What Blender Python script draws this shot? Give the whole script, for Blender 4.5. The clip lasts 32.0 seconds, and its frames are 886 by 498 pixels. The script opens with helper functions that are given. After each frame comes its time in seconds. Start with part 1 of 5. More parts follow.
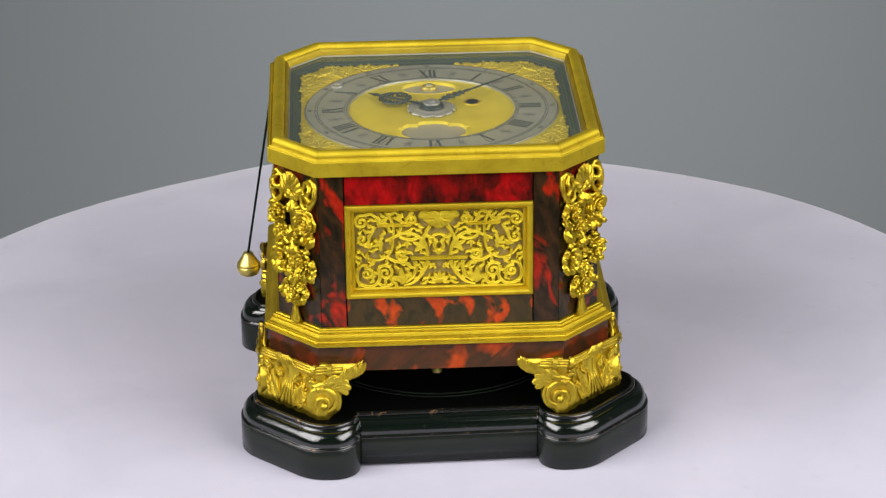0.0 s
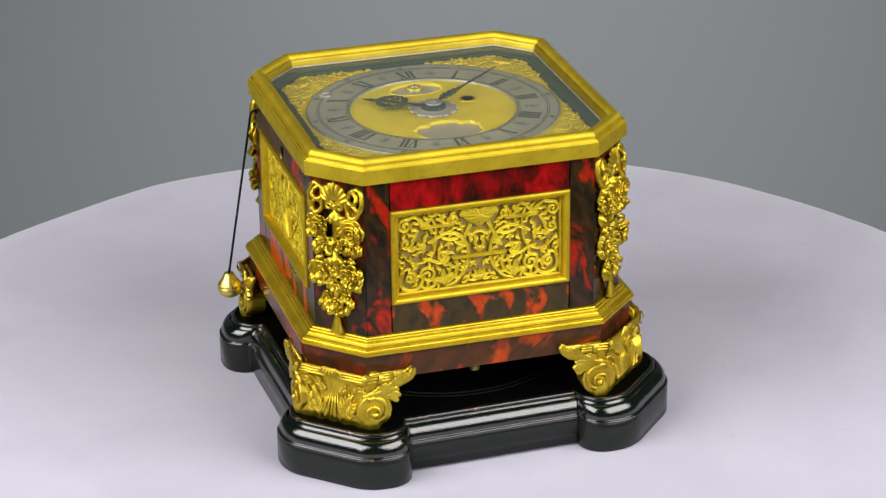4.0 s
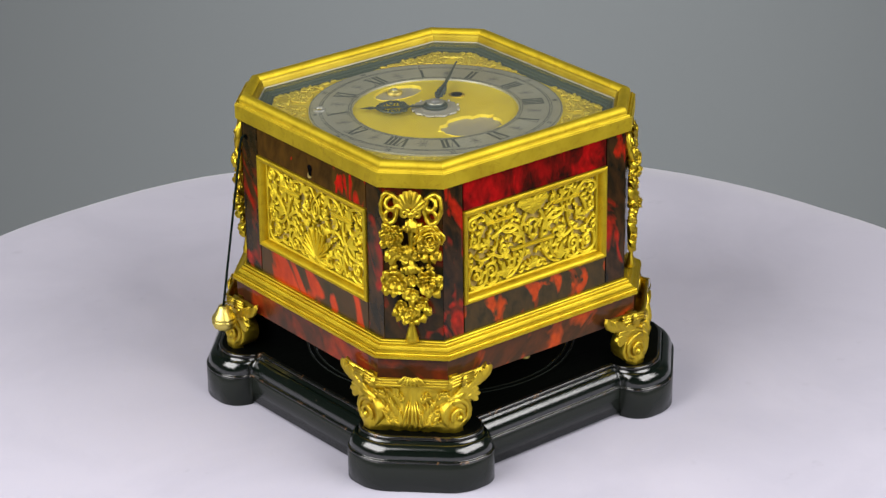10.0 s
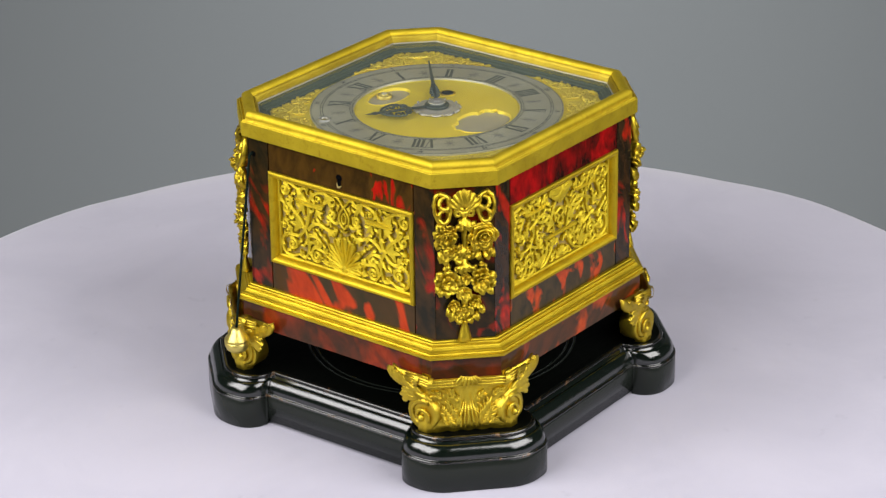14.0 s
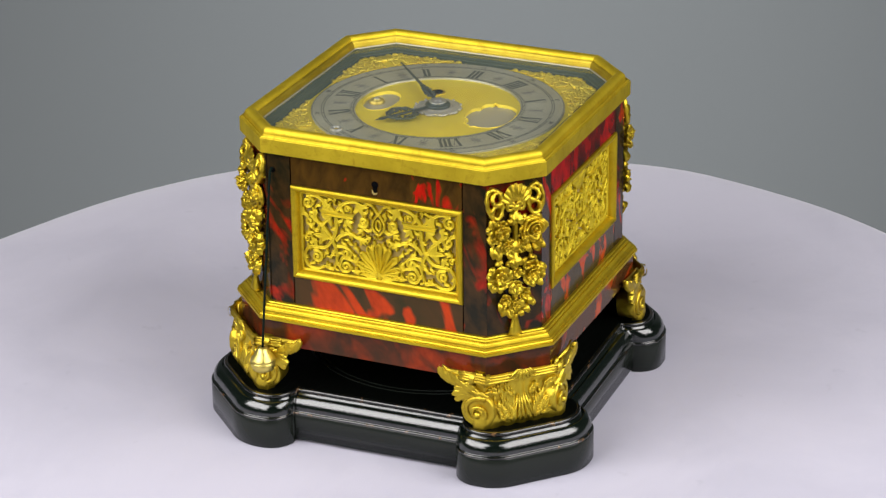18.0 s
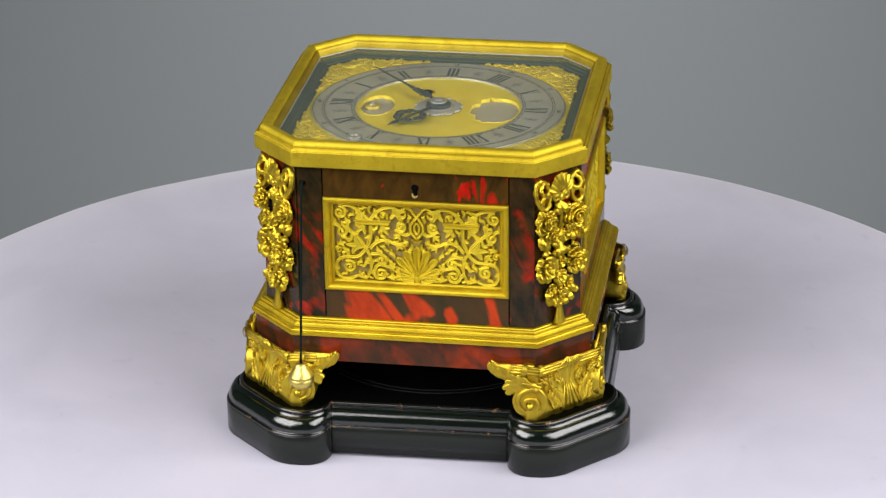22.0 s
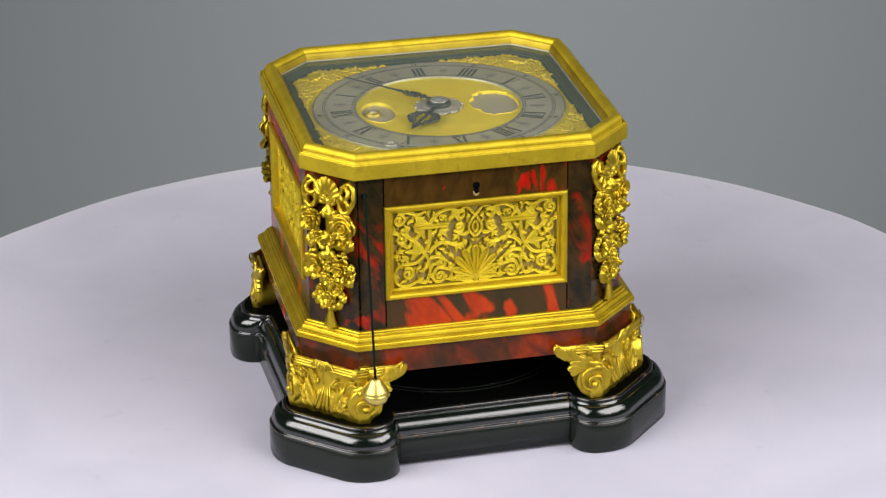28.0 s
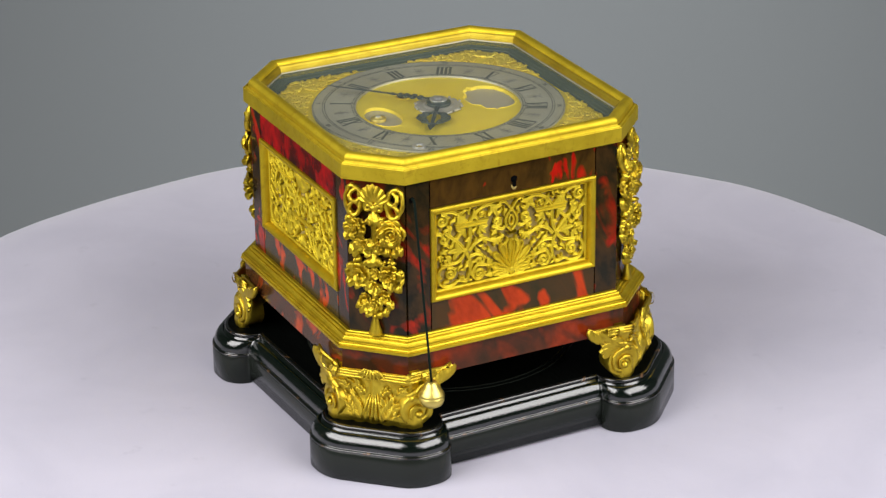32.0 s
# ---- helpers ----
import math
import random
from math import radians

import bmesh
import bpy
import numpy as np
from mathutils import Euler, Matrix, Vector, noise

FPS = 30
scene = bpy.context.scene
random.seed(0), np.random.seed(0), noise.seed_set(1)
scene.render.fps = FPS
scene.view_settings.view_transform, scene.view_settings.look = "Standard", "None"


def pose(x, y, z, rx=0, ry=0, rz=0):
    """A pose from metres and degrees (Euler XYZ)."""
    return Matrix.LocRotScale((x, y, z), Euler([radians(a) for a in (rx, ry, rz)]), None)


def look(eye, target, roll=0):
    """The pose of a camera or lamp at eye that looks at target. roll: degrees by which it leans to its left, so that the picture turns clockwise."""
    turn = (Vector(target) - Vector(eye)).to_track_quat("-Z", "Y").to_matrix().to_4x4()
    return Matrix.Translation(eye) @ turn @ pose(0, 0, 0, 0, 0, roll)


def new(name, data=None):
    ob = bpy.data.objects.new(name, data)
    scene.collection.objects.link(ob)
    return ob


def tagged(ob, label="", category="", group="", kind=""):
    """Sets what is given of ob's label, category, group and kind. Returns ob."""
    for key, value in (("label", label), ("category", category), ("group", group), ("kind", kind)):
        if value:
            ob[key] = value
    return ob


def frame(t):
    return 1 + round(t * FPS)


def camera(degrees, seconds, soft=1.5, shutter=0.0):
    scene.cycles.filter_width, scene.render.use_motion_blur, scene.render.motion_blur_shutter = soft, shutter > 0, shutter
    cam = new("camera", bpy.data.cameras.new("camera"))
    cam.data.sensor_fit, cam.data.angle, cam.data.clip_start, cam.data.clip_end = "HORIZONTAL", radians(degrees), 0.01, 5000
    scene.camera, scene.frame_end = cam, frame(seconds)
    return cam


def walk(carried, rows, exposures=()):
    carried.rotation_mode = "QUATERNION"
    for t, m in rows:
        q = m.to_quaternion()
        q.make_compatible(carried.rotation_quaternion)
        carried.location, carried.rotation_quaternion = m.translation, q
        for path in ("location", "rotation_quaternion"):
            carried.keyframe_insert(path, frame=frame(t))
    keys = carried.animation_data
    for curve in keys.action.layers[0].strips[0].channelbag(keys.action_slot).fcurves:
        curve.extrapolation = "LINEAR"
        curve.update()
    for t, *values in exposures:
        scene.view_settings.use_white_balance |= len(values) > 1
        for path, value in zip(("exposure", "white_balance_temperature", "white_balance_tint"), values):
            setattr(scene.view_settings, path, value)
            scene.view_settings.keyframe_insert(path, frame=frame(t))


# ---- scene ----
cam = camera(18.19, 32.0, soft=1.4)
EYE = (0.0, -1.56574, 0.78126)
AIM = (0.00506, -0.10205, 0.13504)
CAM_ROLL = -0.741
walk(cam, [(0.0, look(EYE, AIM, CAM_ROLL)), (32.0, look(EYE, AIM, CAM_ROLL))])

# ---- the turntable goes round evenly ----
RATE = 3.571
CLOCK_OFF, CLOCK_PHI, CLOCK_Z = (-0.00045, -0.00401), 2.05, 0.00156
STAND_OFF, STAND_PHI = (0.00095, -0.00422), 3.42


def turn_rows(off=(0, 0), twist=0.0, z=0.0):
    """A thing on the turntable: its place at the start, and its twist against the table."""
    rows = []
    for t in [0.0, 0.1, 0.5] + list(range(1, 32)) + [31.5, 31.9, 32.0]:
        a = RATE * t
        c, s = math.cos(radians(a)), math.sin(radians(a))
        rows.append((float(t), pose(c * off[0] - s * off[1], s * off[0] + c * off[1], z, 0, 0, a + twist)))
    return rows


# ---- light: a grey studio with soft boxes in front of the table ----
world = bpy.data.worlds.new("studio")
scene.world = world
world.use_nodes = True
world.node_tree.nodes["Background"].inputs[0].default_value = (0.8, 0.86, 0.9, 1)
world.node_tree.nodes["Background"].inputs[1].default_value = 0.04


def soft_box(name, eye, target, sx, sy, watts, colour):
    d = bpy.data.lights.new(name, "AREA")
    d.shape, d.size, d.size_y, d.energy, d.color = "RECTANGLE", sx, sy, watts, colour
    ob = new(name, d)
    ob.matrix_world = look(eye, target)
    return ob


soft_box("key_light", (-1.05, -0.84, 1.00), (0, -0.36, 0.03), 1.60, 1.08, 38.0, (1.0, 0.972, 0.968))
soft_box("fill_light", (1.05, -0.84, 1.00), (0, -0.36, 0.03), 1.60, 1.08, 34.2, (1.0, 0.972, 0.968))
# unseen lamp added behind the table to brighten the backdrop's upper middle
soft_box("backdrop_light", (0.10, 0.92, 0.26), (0.12, 1.6, -0.22), 0.6, 0.12, 9.5, (1.0, 0.98, 1.0))


# ---- materials ----
def material(name, base, rough=0.5, metal=0.0):
    m = bpy.data.materials.new(name)
    m.use_nodes = True
    b = m.node_tree.nodes["Principled BSDF"]
    b.inputs["Base Color"].default_value = (*base, 1)
    b.inputs["Roughness"].default_value = rough
    b.inputs["Metallic"].default_value = metal
    return m, m.node_tree, b


def node(tree, kind, **values):
    n = tree.nodes.new(kind)
    for k, v in values.items():
        n.inputs[k.replace("_", " ")].default_value = v
    return n


def ramp(tree, source, stops, mode="LINEAR"):
    r = tree.nodes.new("ShaderNodeValToRGB")
    r.color_ramp.interpolation = mode
    e = r.color_ramp.elements
    while len(e) < len(stops):
        e.new(0.5)
    for item, (p, c) in zip(e, stops):
        item.position, item.color = p, (*c, 1)
    tree.links.new(source, r.inputs[0])
    return r.outputs[0]


def coords(tree, scale=(1, 1, 1), turn=(0, 0, 0)):
    c = tree.nodes.new("ShaderNodeTexCoord")
    m = tree.nodes.new("ShaderNodeMapping")
    m.inputs["Scale"].default_value = scale
    m.inputs["Rotation"].default_value = turn
    tree.links.new(c.outputs["Object"], m.inputs[0])
    return m.outputs[0]


def noise_tex(tree, vec, scale, detail=4.0, distort=0.0, rough=0.55):
    n = node(tree, "ShaderNodeTexNoise", Scale=scale, Detail=detail, Distortion=distort, Roughness=rough)
    tree.links.new(vec, n.inputs["Vector"])
    return n.outputs["Fac"]


def mixed(tree, fac, a, b, kind="MIX"):
    m = tree.nodes.new("ShaderNodeMix")
    m.data_type, m.blend_type = "RGBA", kind
    for i, v in ((0, fac), (6, a), (7, b)):
        if isinstance(v, (int, float)):
            m.inputs[i].default_value = v
        elif isinstance(v, tuple):
            m.inputs[i].default_value = (*v, 1)
        else:
            tree.links.new(v, m.inputs[i])
    return m.outputs[2]


def bump(tree, b, height, strength, dist):
    n = node(tree, "ShaderNodeBump", Strength=strength, Distance=dist)
    tree.links.new(height, n.inputs["Height"])
    tree.links.new(n.outputs[0], b.inputs["Normal"])


def gilt(name, base, dark, rough, grain, stain=0.0, chased=0.0):
    """Fire gilding: even gold, rubbed places, and brown tarnish where stain is above nought."""
    m, t, b = material(name, base, rough, 1.0)
    v = coords(t)
    wear = noise_tex(t, v, 48, 5)
    fine = noise_tex(t, v, 1100, 3)
    col = mixed(t, ramp(t, wear, [(0.36, (1, 1, 1)), (0.66, (0, 0, 0))]), base, dark)
    if stain:
        brown = ramp(t, noise_tex(t, v, 150, 9, 0.8, 0.72), [(0.53, (0, 0, 0)), (0.70, (stain,) * 3)])
        col = mixed(t, brown, col, (0.40, 0.25, 0.02))
    t.links.new(col, b.inputs["Base Color"])
    t.links.new(ramp(t, noise_tex(t, v, 300, 4), [(0.3, (rough - 0.03,) * 3), (0.7, (rough + 0.06,) * 3)]), b.inputs["Roughness"])
    if chased:
        b2 = node(t, "ShaderNodeBump", Strength=chased, Distance=0.0006)
        t.links.new(noise_tex(t, v, 380, 3, 1.2), b2.inputs["Height"])
    n = node(t, "ShaderNodeBump", Strength=grain, Distance=0.0002)
    t.links.new(fine, n.inputs["Height"])
    if chased:
        t.links.new(b2.outputs[0], n.inputs["Normal"])
    t.links.new(n.outputs[0], b.inputs["Normal"])
    return m


GILT = gilt("gilt_bronze", (0.72, 0.55, 0.033), (0.57, 0.41, 0.023), 0.50, 0.5, 0.6)
GILT_BEZEL = gilt("pale_gilt_bronze", (0.68, 0.53, 0.036), (0.56, 0.425, 0.027), 0.58, 0.5, 0.6)
GILT_PALE = gilt("pale_cast_gilt", (0.78, 0.65, 0.085), (0.70, 0.56, 0.062), 0.52, 0.3, 0.3)
GILT_CAST = gilt("cast_gilt_bronze", (0.77, 0.59, 0.044), (0.58, 0.415, 0.028), 0.41, 0.3, 0.8, 0.40)
GILT_MATT = gilt("matted_gilt", (0.93, 0.80, 0.10), (0.86, 0.72, 0.08), 0.60, 0.5, 0.12)
GILT_FRET = gilt("gilt_fret", (0.80, 0.655, 0.050), (0.68, 0.54, 0.037), 0.62, 0.3, 0.5)
GILT_FOOT = gilt("chased_gilt_bronze", (0.72, 0.55, 0.050), (0.54, 0.385, 0.032), 0.41, 0.25, 0.8, 0.45)
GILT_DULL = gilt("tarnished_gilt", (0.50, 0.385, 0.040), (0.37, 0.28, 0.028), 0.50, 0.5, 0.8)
BRASS = gilt("satin_brass", (0.82, 0.70, 0.20), (0.76, 0.62, 0.16), 0.38, 0.2)


def tortoise(name, scale, seed, lean, light, mid, dark, low, high, shift=0.0):
    """Mottled shell under lacquer: translucent patches in a dark ground, leaning by lean degrees."""
    m, t, b = material(name, dark, 0.16)
    turned = coords(t, (1, 1, 1), (0, radians(lean), 0))
    st = t.nodes.new("ShaderNodeMapping")
    st.inputs["Scale"].default_value = scale
    st.inputs["Location"].default_value = (seed + shift, seed * 0.7, seed * 1.3)
    t.links.new(turned, st.inputs[0])
    v = st.outputs[0]
    n = noise_tex(t, v, 26, 3.0, 0.7, 0.5)
    n2 = noise_tex(t, v, 60, 3, 0.4)
    n3 = noise_tex(t, v, 140, 4, 0.2)
    blot = ramp(t, n, [(low, (0, 0, 0)), (high, (1, 1, 1))])
    ground = mixed(t, ramp(t, n2, [(0.35, (0, 0, 0)), (0.65, (1, 1, 1))]), dark, mid)
    lit = mixed(t, ramp(t, n3, [(0.35, (0, 0, 0)), (0.7, (1, 1, 1))]), light, tuple(0.62 * c for c in light))
    t.links.new(mixed(t, blot, ground, lit), b.inputs["Base Color"])
    b.inputs["Specular IOR Level"].default_value = 0.20
    bump(t, b, noise_tex(t, v, 40, 2), 0.04, 0.0004)
    return m


SHELL_RED = tortoise("tortoiseshell_crimson", (2.6, 1, 1.5), 0.4, 6, (0.36, 0.006, 0.006), (0.13, 0.005, 0.004), (0.016, 0.005, 0.003), 0.43, 0.60)
SHELL_FLAME = tortoise("tortoiseshell_flame", (2.9, 1, 1.6), 0.9, 12, (0.48, 0.056, 0.006), (0.055, 0.034, 0.010), (0.026, 0.021, 0.008), 0.54, 0.62)
SHELL_STREAK = tortoise("tortoiseshell_streaked", (1.4, 1, 0.55), 1.15, 24, (0.47, 0.044, 0.005), (0.060, 0.030, 0.008), (0.032, 0.025, 0.007), 0.580, 0.620, 0.030)
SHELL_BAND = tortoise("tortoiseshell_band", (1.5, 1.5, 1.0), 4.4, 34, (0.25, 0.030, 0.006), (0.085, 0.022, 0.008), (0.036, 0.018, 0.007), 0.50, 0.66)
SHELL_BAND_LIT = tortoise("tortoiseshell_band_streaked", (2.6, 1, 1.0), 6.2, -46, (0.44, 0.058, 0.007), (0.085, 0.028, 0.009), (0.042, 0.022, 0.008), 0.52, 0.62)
SHELL_BROWN = tortoise("tortoiseshell_brown", (2.4, 1, 1.1), 5.1, -8, (0.46, 0.012, 0.005), (0.070, 0.034, 0.006), (0.034, 0.018, 0.004), 0.585, 0.63)
SHELL_STILE = tortoise("tortoiseshell_stile", (2.9, 1, 1.3), 2.25, 18, (0.38, 0.018, 0.006), (0.042, 0.020, 0.007), (0.010, 0.009, 0.005), 0.51, 0.60)
SHELL_DARK = tortoise("tortoiseshell_dark", (2.2, 1.4, 1.2), 9.7, 22, (0.32, 0.018, 0.005), (0.046, 0.024, 0.007), (0.012, 0.011, 0.005), 0.55, 0.66)

EBONY, t_, b_ = material("ebonised_wood", (0.013, 0.016, 0.013), 0.22)
v_ = coords(t_)
t_.links.new(ramp(t_, noise_tex(t_, coords(t_, (1, 1, 14)), 180, 4), [(0.3, (0.13,) * 3), (0.75, (0.24,) * 3)]), b_.inputs["Roughness"])
b_.inputs["Specular IOR Level"].default_value = 0.28
bump(t_, b_, noise_tex(t_, coords(t_, (1, 1, 6)), 60, 4), 0.05, 0.0004)
EBONY_GLOSS, t_, b_ = material("polished_ebonised_moulding", (0.006, 0.009, 0.007), 0.15)
b_.inputs["Specular IOR Level"].default_value = 0.8
b_.inputs["IOR"].default_value = 1.6
t_.links.new(mixed(t_, ramp(t_, noise_tex(t_, coords(t_), 260, 8, 0.6, 0.7), [(0.62, (0, 0, 0)), (0.69, (1, 1, 1))]), (0.003, 0.006, 0.004), (0.07, 0.055, 0.038)), b_.inputs["Base Color"])
t_.links.new(ramp(t_, noise_tex(t_, coords(t_, (1, 1, 3)), 420, 8, 1.0, 0.78), [(0.45, (0.045,) * 3), (0.68, (0.15,) * 3)]), b_.inputs["Roughness"])
bump(t_, b_, noise_tex(t_, coords(t_, (1, 1, 2)), 520, 8, 1.2, 0.74), 0.15, 0.0004)

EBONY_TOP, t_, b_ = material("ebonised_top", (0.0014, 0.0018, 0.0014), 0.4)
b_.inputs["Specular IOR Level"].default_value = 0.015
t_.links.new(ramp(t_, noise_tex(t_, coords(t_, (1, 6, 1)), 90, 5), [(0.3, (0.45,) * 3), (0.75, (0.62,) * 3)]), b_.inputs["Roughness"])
WORN, t_, b_ = material("worn_ebonised_edge", (0.05, 0.025, 0.01), 0.2)
b_.inputs["Specular IOR Level"].default_value = 0.8
t_.links.new(mixed(t_, ramp(t_, noise_tex(t_, coords(t_), 140, 9, 0.8, 0.7), [(0.575, (0, 0, 0)), (0.63, (1, 1, 1))]), (0.004, 0.005, 0.004), (0.12, 0.066, 0.030)), b_.inputs["Base Color"])

SILVER, t_, b_ = material("silvered_brass", (0.5, 0.48, 0.43), 0.45, 0.5)
t_.links.new(mixed(t_, ramp(t_, noise_tex(t_, coords(t_), 45, 5), [(0.35, (0, 0, 0)), (0.7, (1, 1, 1))]), (0.355, 0.35, 0.275), (0.29, 0.28, 0.21)), b_.inputs["Base Color"])
DULL_SILVER, t_, b_ = material("dull_silvering", (0.30, 0.28, 0.21), 0.5, 0.4)
BLACK_WAX, t_, b_ = material("black_wax", (0.035, 0.042, 0.036), 0.5)
GREY_WAX, t_, b_ = material("worn_wax", (0.12, 0.12, 0.105), 0.5)
STEEL, t_, b_ = material("blued_steel", (0.050, 0.066, 0.062), 0.36, 0.6)
BRIGHT, t_, b_ = material("bright_steel", (0.44, 0.44, 0.41), 0.36, 0.8)
DARK_BEVEL, t_, b_ = material("dark_painted_bevel", (0.034, 0.048, 0.032), 0.6)
b_.inputs["Specular IOR Level"].default_value = 0.25
SILK, t_, b_ = material("beige_silk", (0.42, 0.36, 0.24), 0.9)
b_.inputs["Specular IOR Level"].default_value = 0.08
t_.links.new(mixed(t_, noise_tex(t_, coords(t_), 350, 3), (0.29, 0.22, 0.068), (0.37, 0.285, 0.095)), b_.inputs["Base Color"])
CORD, t_, b_ = material("dark_green_cord", (0.004, 0.010, 0.007), 0.9)
b_.inputs["Specular IOR Level"].default_value = 0.1
PALE_SILVER, t_, b_ = material("pale_silvering", (0.33, 0.32, 0.285), 0.45, 0.5)
bump(t_, b_, noise_tex(t_, coords(t_), 700, 4), 0.5, 0.0003)
DARK_HOLE, t_, b_ = material("dark_hole", (0.004, 0.004, 0.004), 0.9)
b_.inputs["Specular IOR Level"].default_value = 0.0
GLASS = bpy.data.materials.new("clear_glass")
GLASS.use_nodes = True
t_ = GLASS.node_tree
t_.nodes.remove(t_.nodes["Principled BSDF"])
clear_, gloss_, mix_, fres_ = (t_.nodes.new("ShaderNode" + k) for k in ("BsdfTransparent", "BsdfGlossy", "MixShader", "Fresnel"))
# faint pale film: the glass's reflected veil, mixed in as diffuse colour
veil_, thin_ = t_.nodes.new("ShaderNodeBsdfDiffuse"), t_.nodes.new("ShaderNodeMixShader")
veil_.inputs["Color"].default_value = (0.66, 0.74, 0.66, 1)
t_.links.new(ramp(t_, noise_tex(t_, coords(t_), 55, 6, 0.4, 0.65), [(0.3, (0.025,) * 3), (0.75, (0.055,) * 3)]), thin_.inputs[0])
t_.links.new(clear_.outputs[0], thin_.inputs[1])
t_.links.new(veil_.outputs[0], thin_.inputs[2])
clear_.inputs["Color"].default_value = (0.95, 0.97, 0.96, 1)
gloss_.inputs["Roughness"].default_value = 0.03
fres_.inputs["IOR"].default_value = 1.52
t_.links.new(fres_.outputs[0], mix_.inputs[0])
t_.links.new(thin_.outputs[0], mix_.inputs[1])
t_.links.new(gloss_.outputs[0], mix_.inputs[2])
t_.links.new(mix_.outputs[0], t_.nodes["Material Output"].inputs[0])

CLOTH, t_, b_ = material("white_cloth", (0.62, 0.59, 0.66), 0.95)
v_ = coords(t_)
stain = ramp(t_, noise_tex(t_, v_, 9, 5, 0.6), [(0.32, (0.88, 0.885, 0.90)), (0.6, (1, 1, 1))])
spot = ramp(t_, noise_tex(t_, v_, 42, 3), [(0.24, (0.86, 0.86, 0.87)), (0.33, (1, 1, 1))])
t_.links.new(mixed(t_, 1.0, mixed(t_, 1.0, (0.462, 0.450, 0.540), stain, "MULTIPLY"), spot, "MULTIPLY"), b_.inputs["Base Color"])
b_.inputs["Sheen Weight"].default_value = 0.4
weave = node(t_, "ShaderNodeBump", Strength=0.32, Distance=0.0012)
t_.links.new(noise_tex(t_, v_, 55, 4), weave.inputs["Height"])
fuzz = node(t_, "ShaderNodeBump", Strength=0.2, Distance=0.0005)
t_.links.new(noise_tex(t_, v_, 900, 2), fuzz.inputs["Height"])
t_.links.new(weave.outputs[0], fuzz.inputs["Normal"])
t_.links.new(fuzz.outputs[0], b_.inputs["Normal"])

PAPER, t_, b_ = material("grey_backdrop", (0.20, 0.21, 0.215), 0.9)
t_.links.new(mixed(t_, noise_tex(t_, coords(t_), 1.5, 3), (0.131, 0.145, 0.149), (0.141, 0.155, 0.158)), b_.inputs["Base Color"])
WALL, t_, b_ = material("studio_wall", (0.16, 0.165, 0.17), 0.9)
t_.links.new(mixed(t_, noise_tex(t_, coords(t_), 3, 4), (0.10, 0.10, 0.10), (0.13, 0.13, 0.13)), b_.inputs["Base Color"])
WOOD, t_, b_ = material("table_wood", (0.18, 0.10, 0.05), 0.5)
t_.links.new(mixed(t_, noise_tex(t_, coords(t_, (8, 8, 1)), 12, 4), (0.14, 0.08, 0.04), (0.24, 0.14, 0.07)), b_.inputs["Base Color"])


# ---- builders ----
def shape(name, verts, faces, mat, parent=None, label="", smooth=False):
    """One mesh object; under parent if given."""
    me = bpy.data.meshes.new(name)
    me.from_pydata([tuple(v) for v in verts], [], faces)
    me.materials.append(mat)
    bm = bmesh.new()
    bm.from_mesh(me)
    bmesh.ops.recalc_face_normals(bm, faces=bm.faces)
    bm.to_mesh(me)
    bm.free()
    if smooth:
        me.polygons.foreach_set("use_smooth", [True] * len(me.polygons))
    ob = new(name, me)
    if parent:
        ob.parent = parent
    if label:
        tagged(ob, label)
    return ob


def again(ob, parent, m=None):
    """Another part on the same mesh."""
    o = new(ob.name, ob.data)
    o.parent = parent
    if m is not None:
        o.matrix_basis = m
    if ob.get("label"):
        o["label"] = ob["label"]
    return o


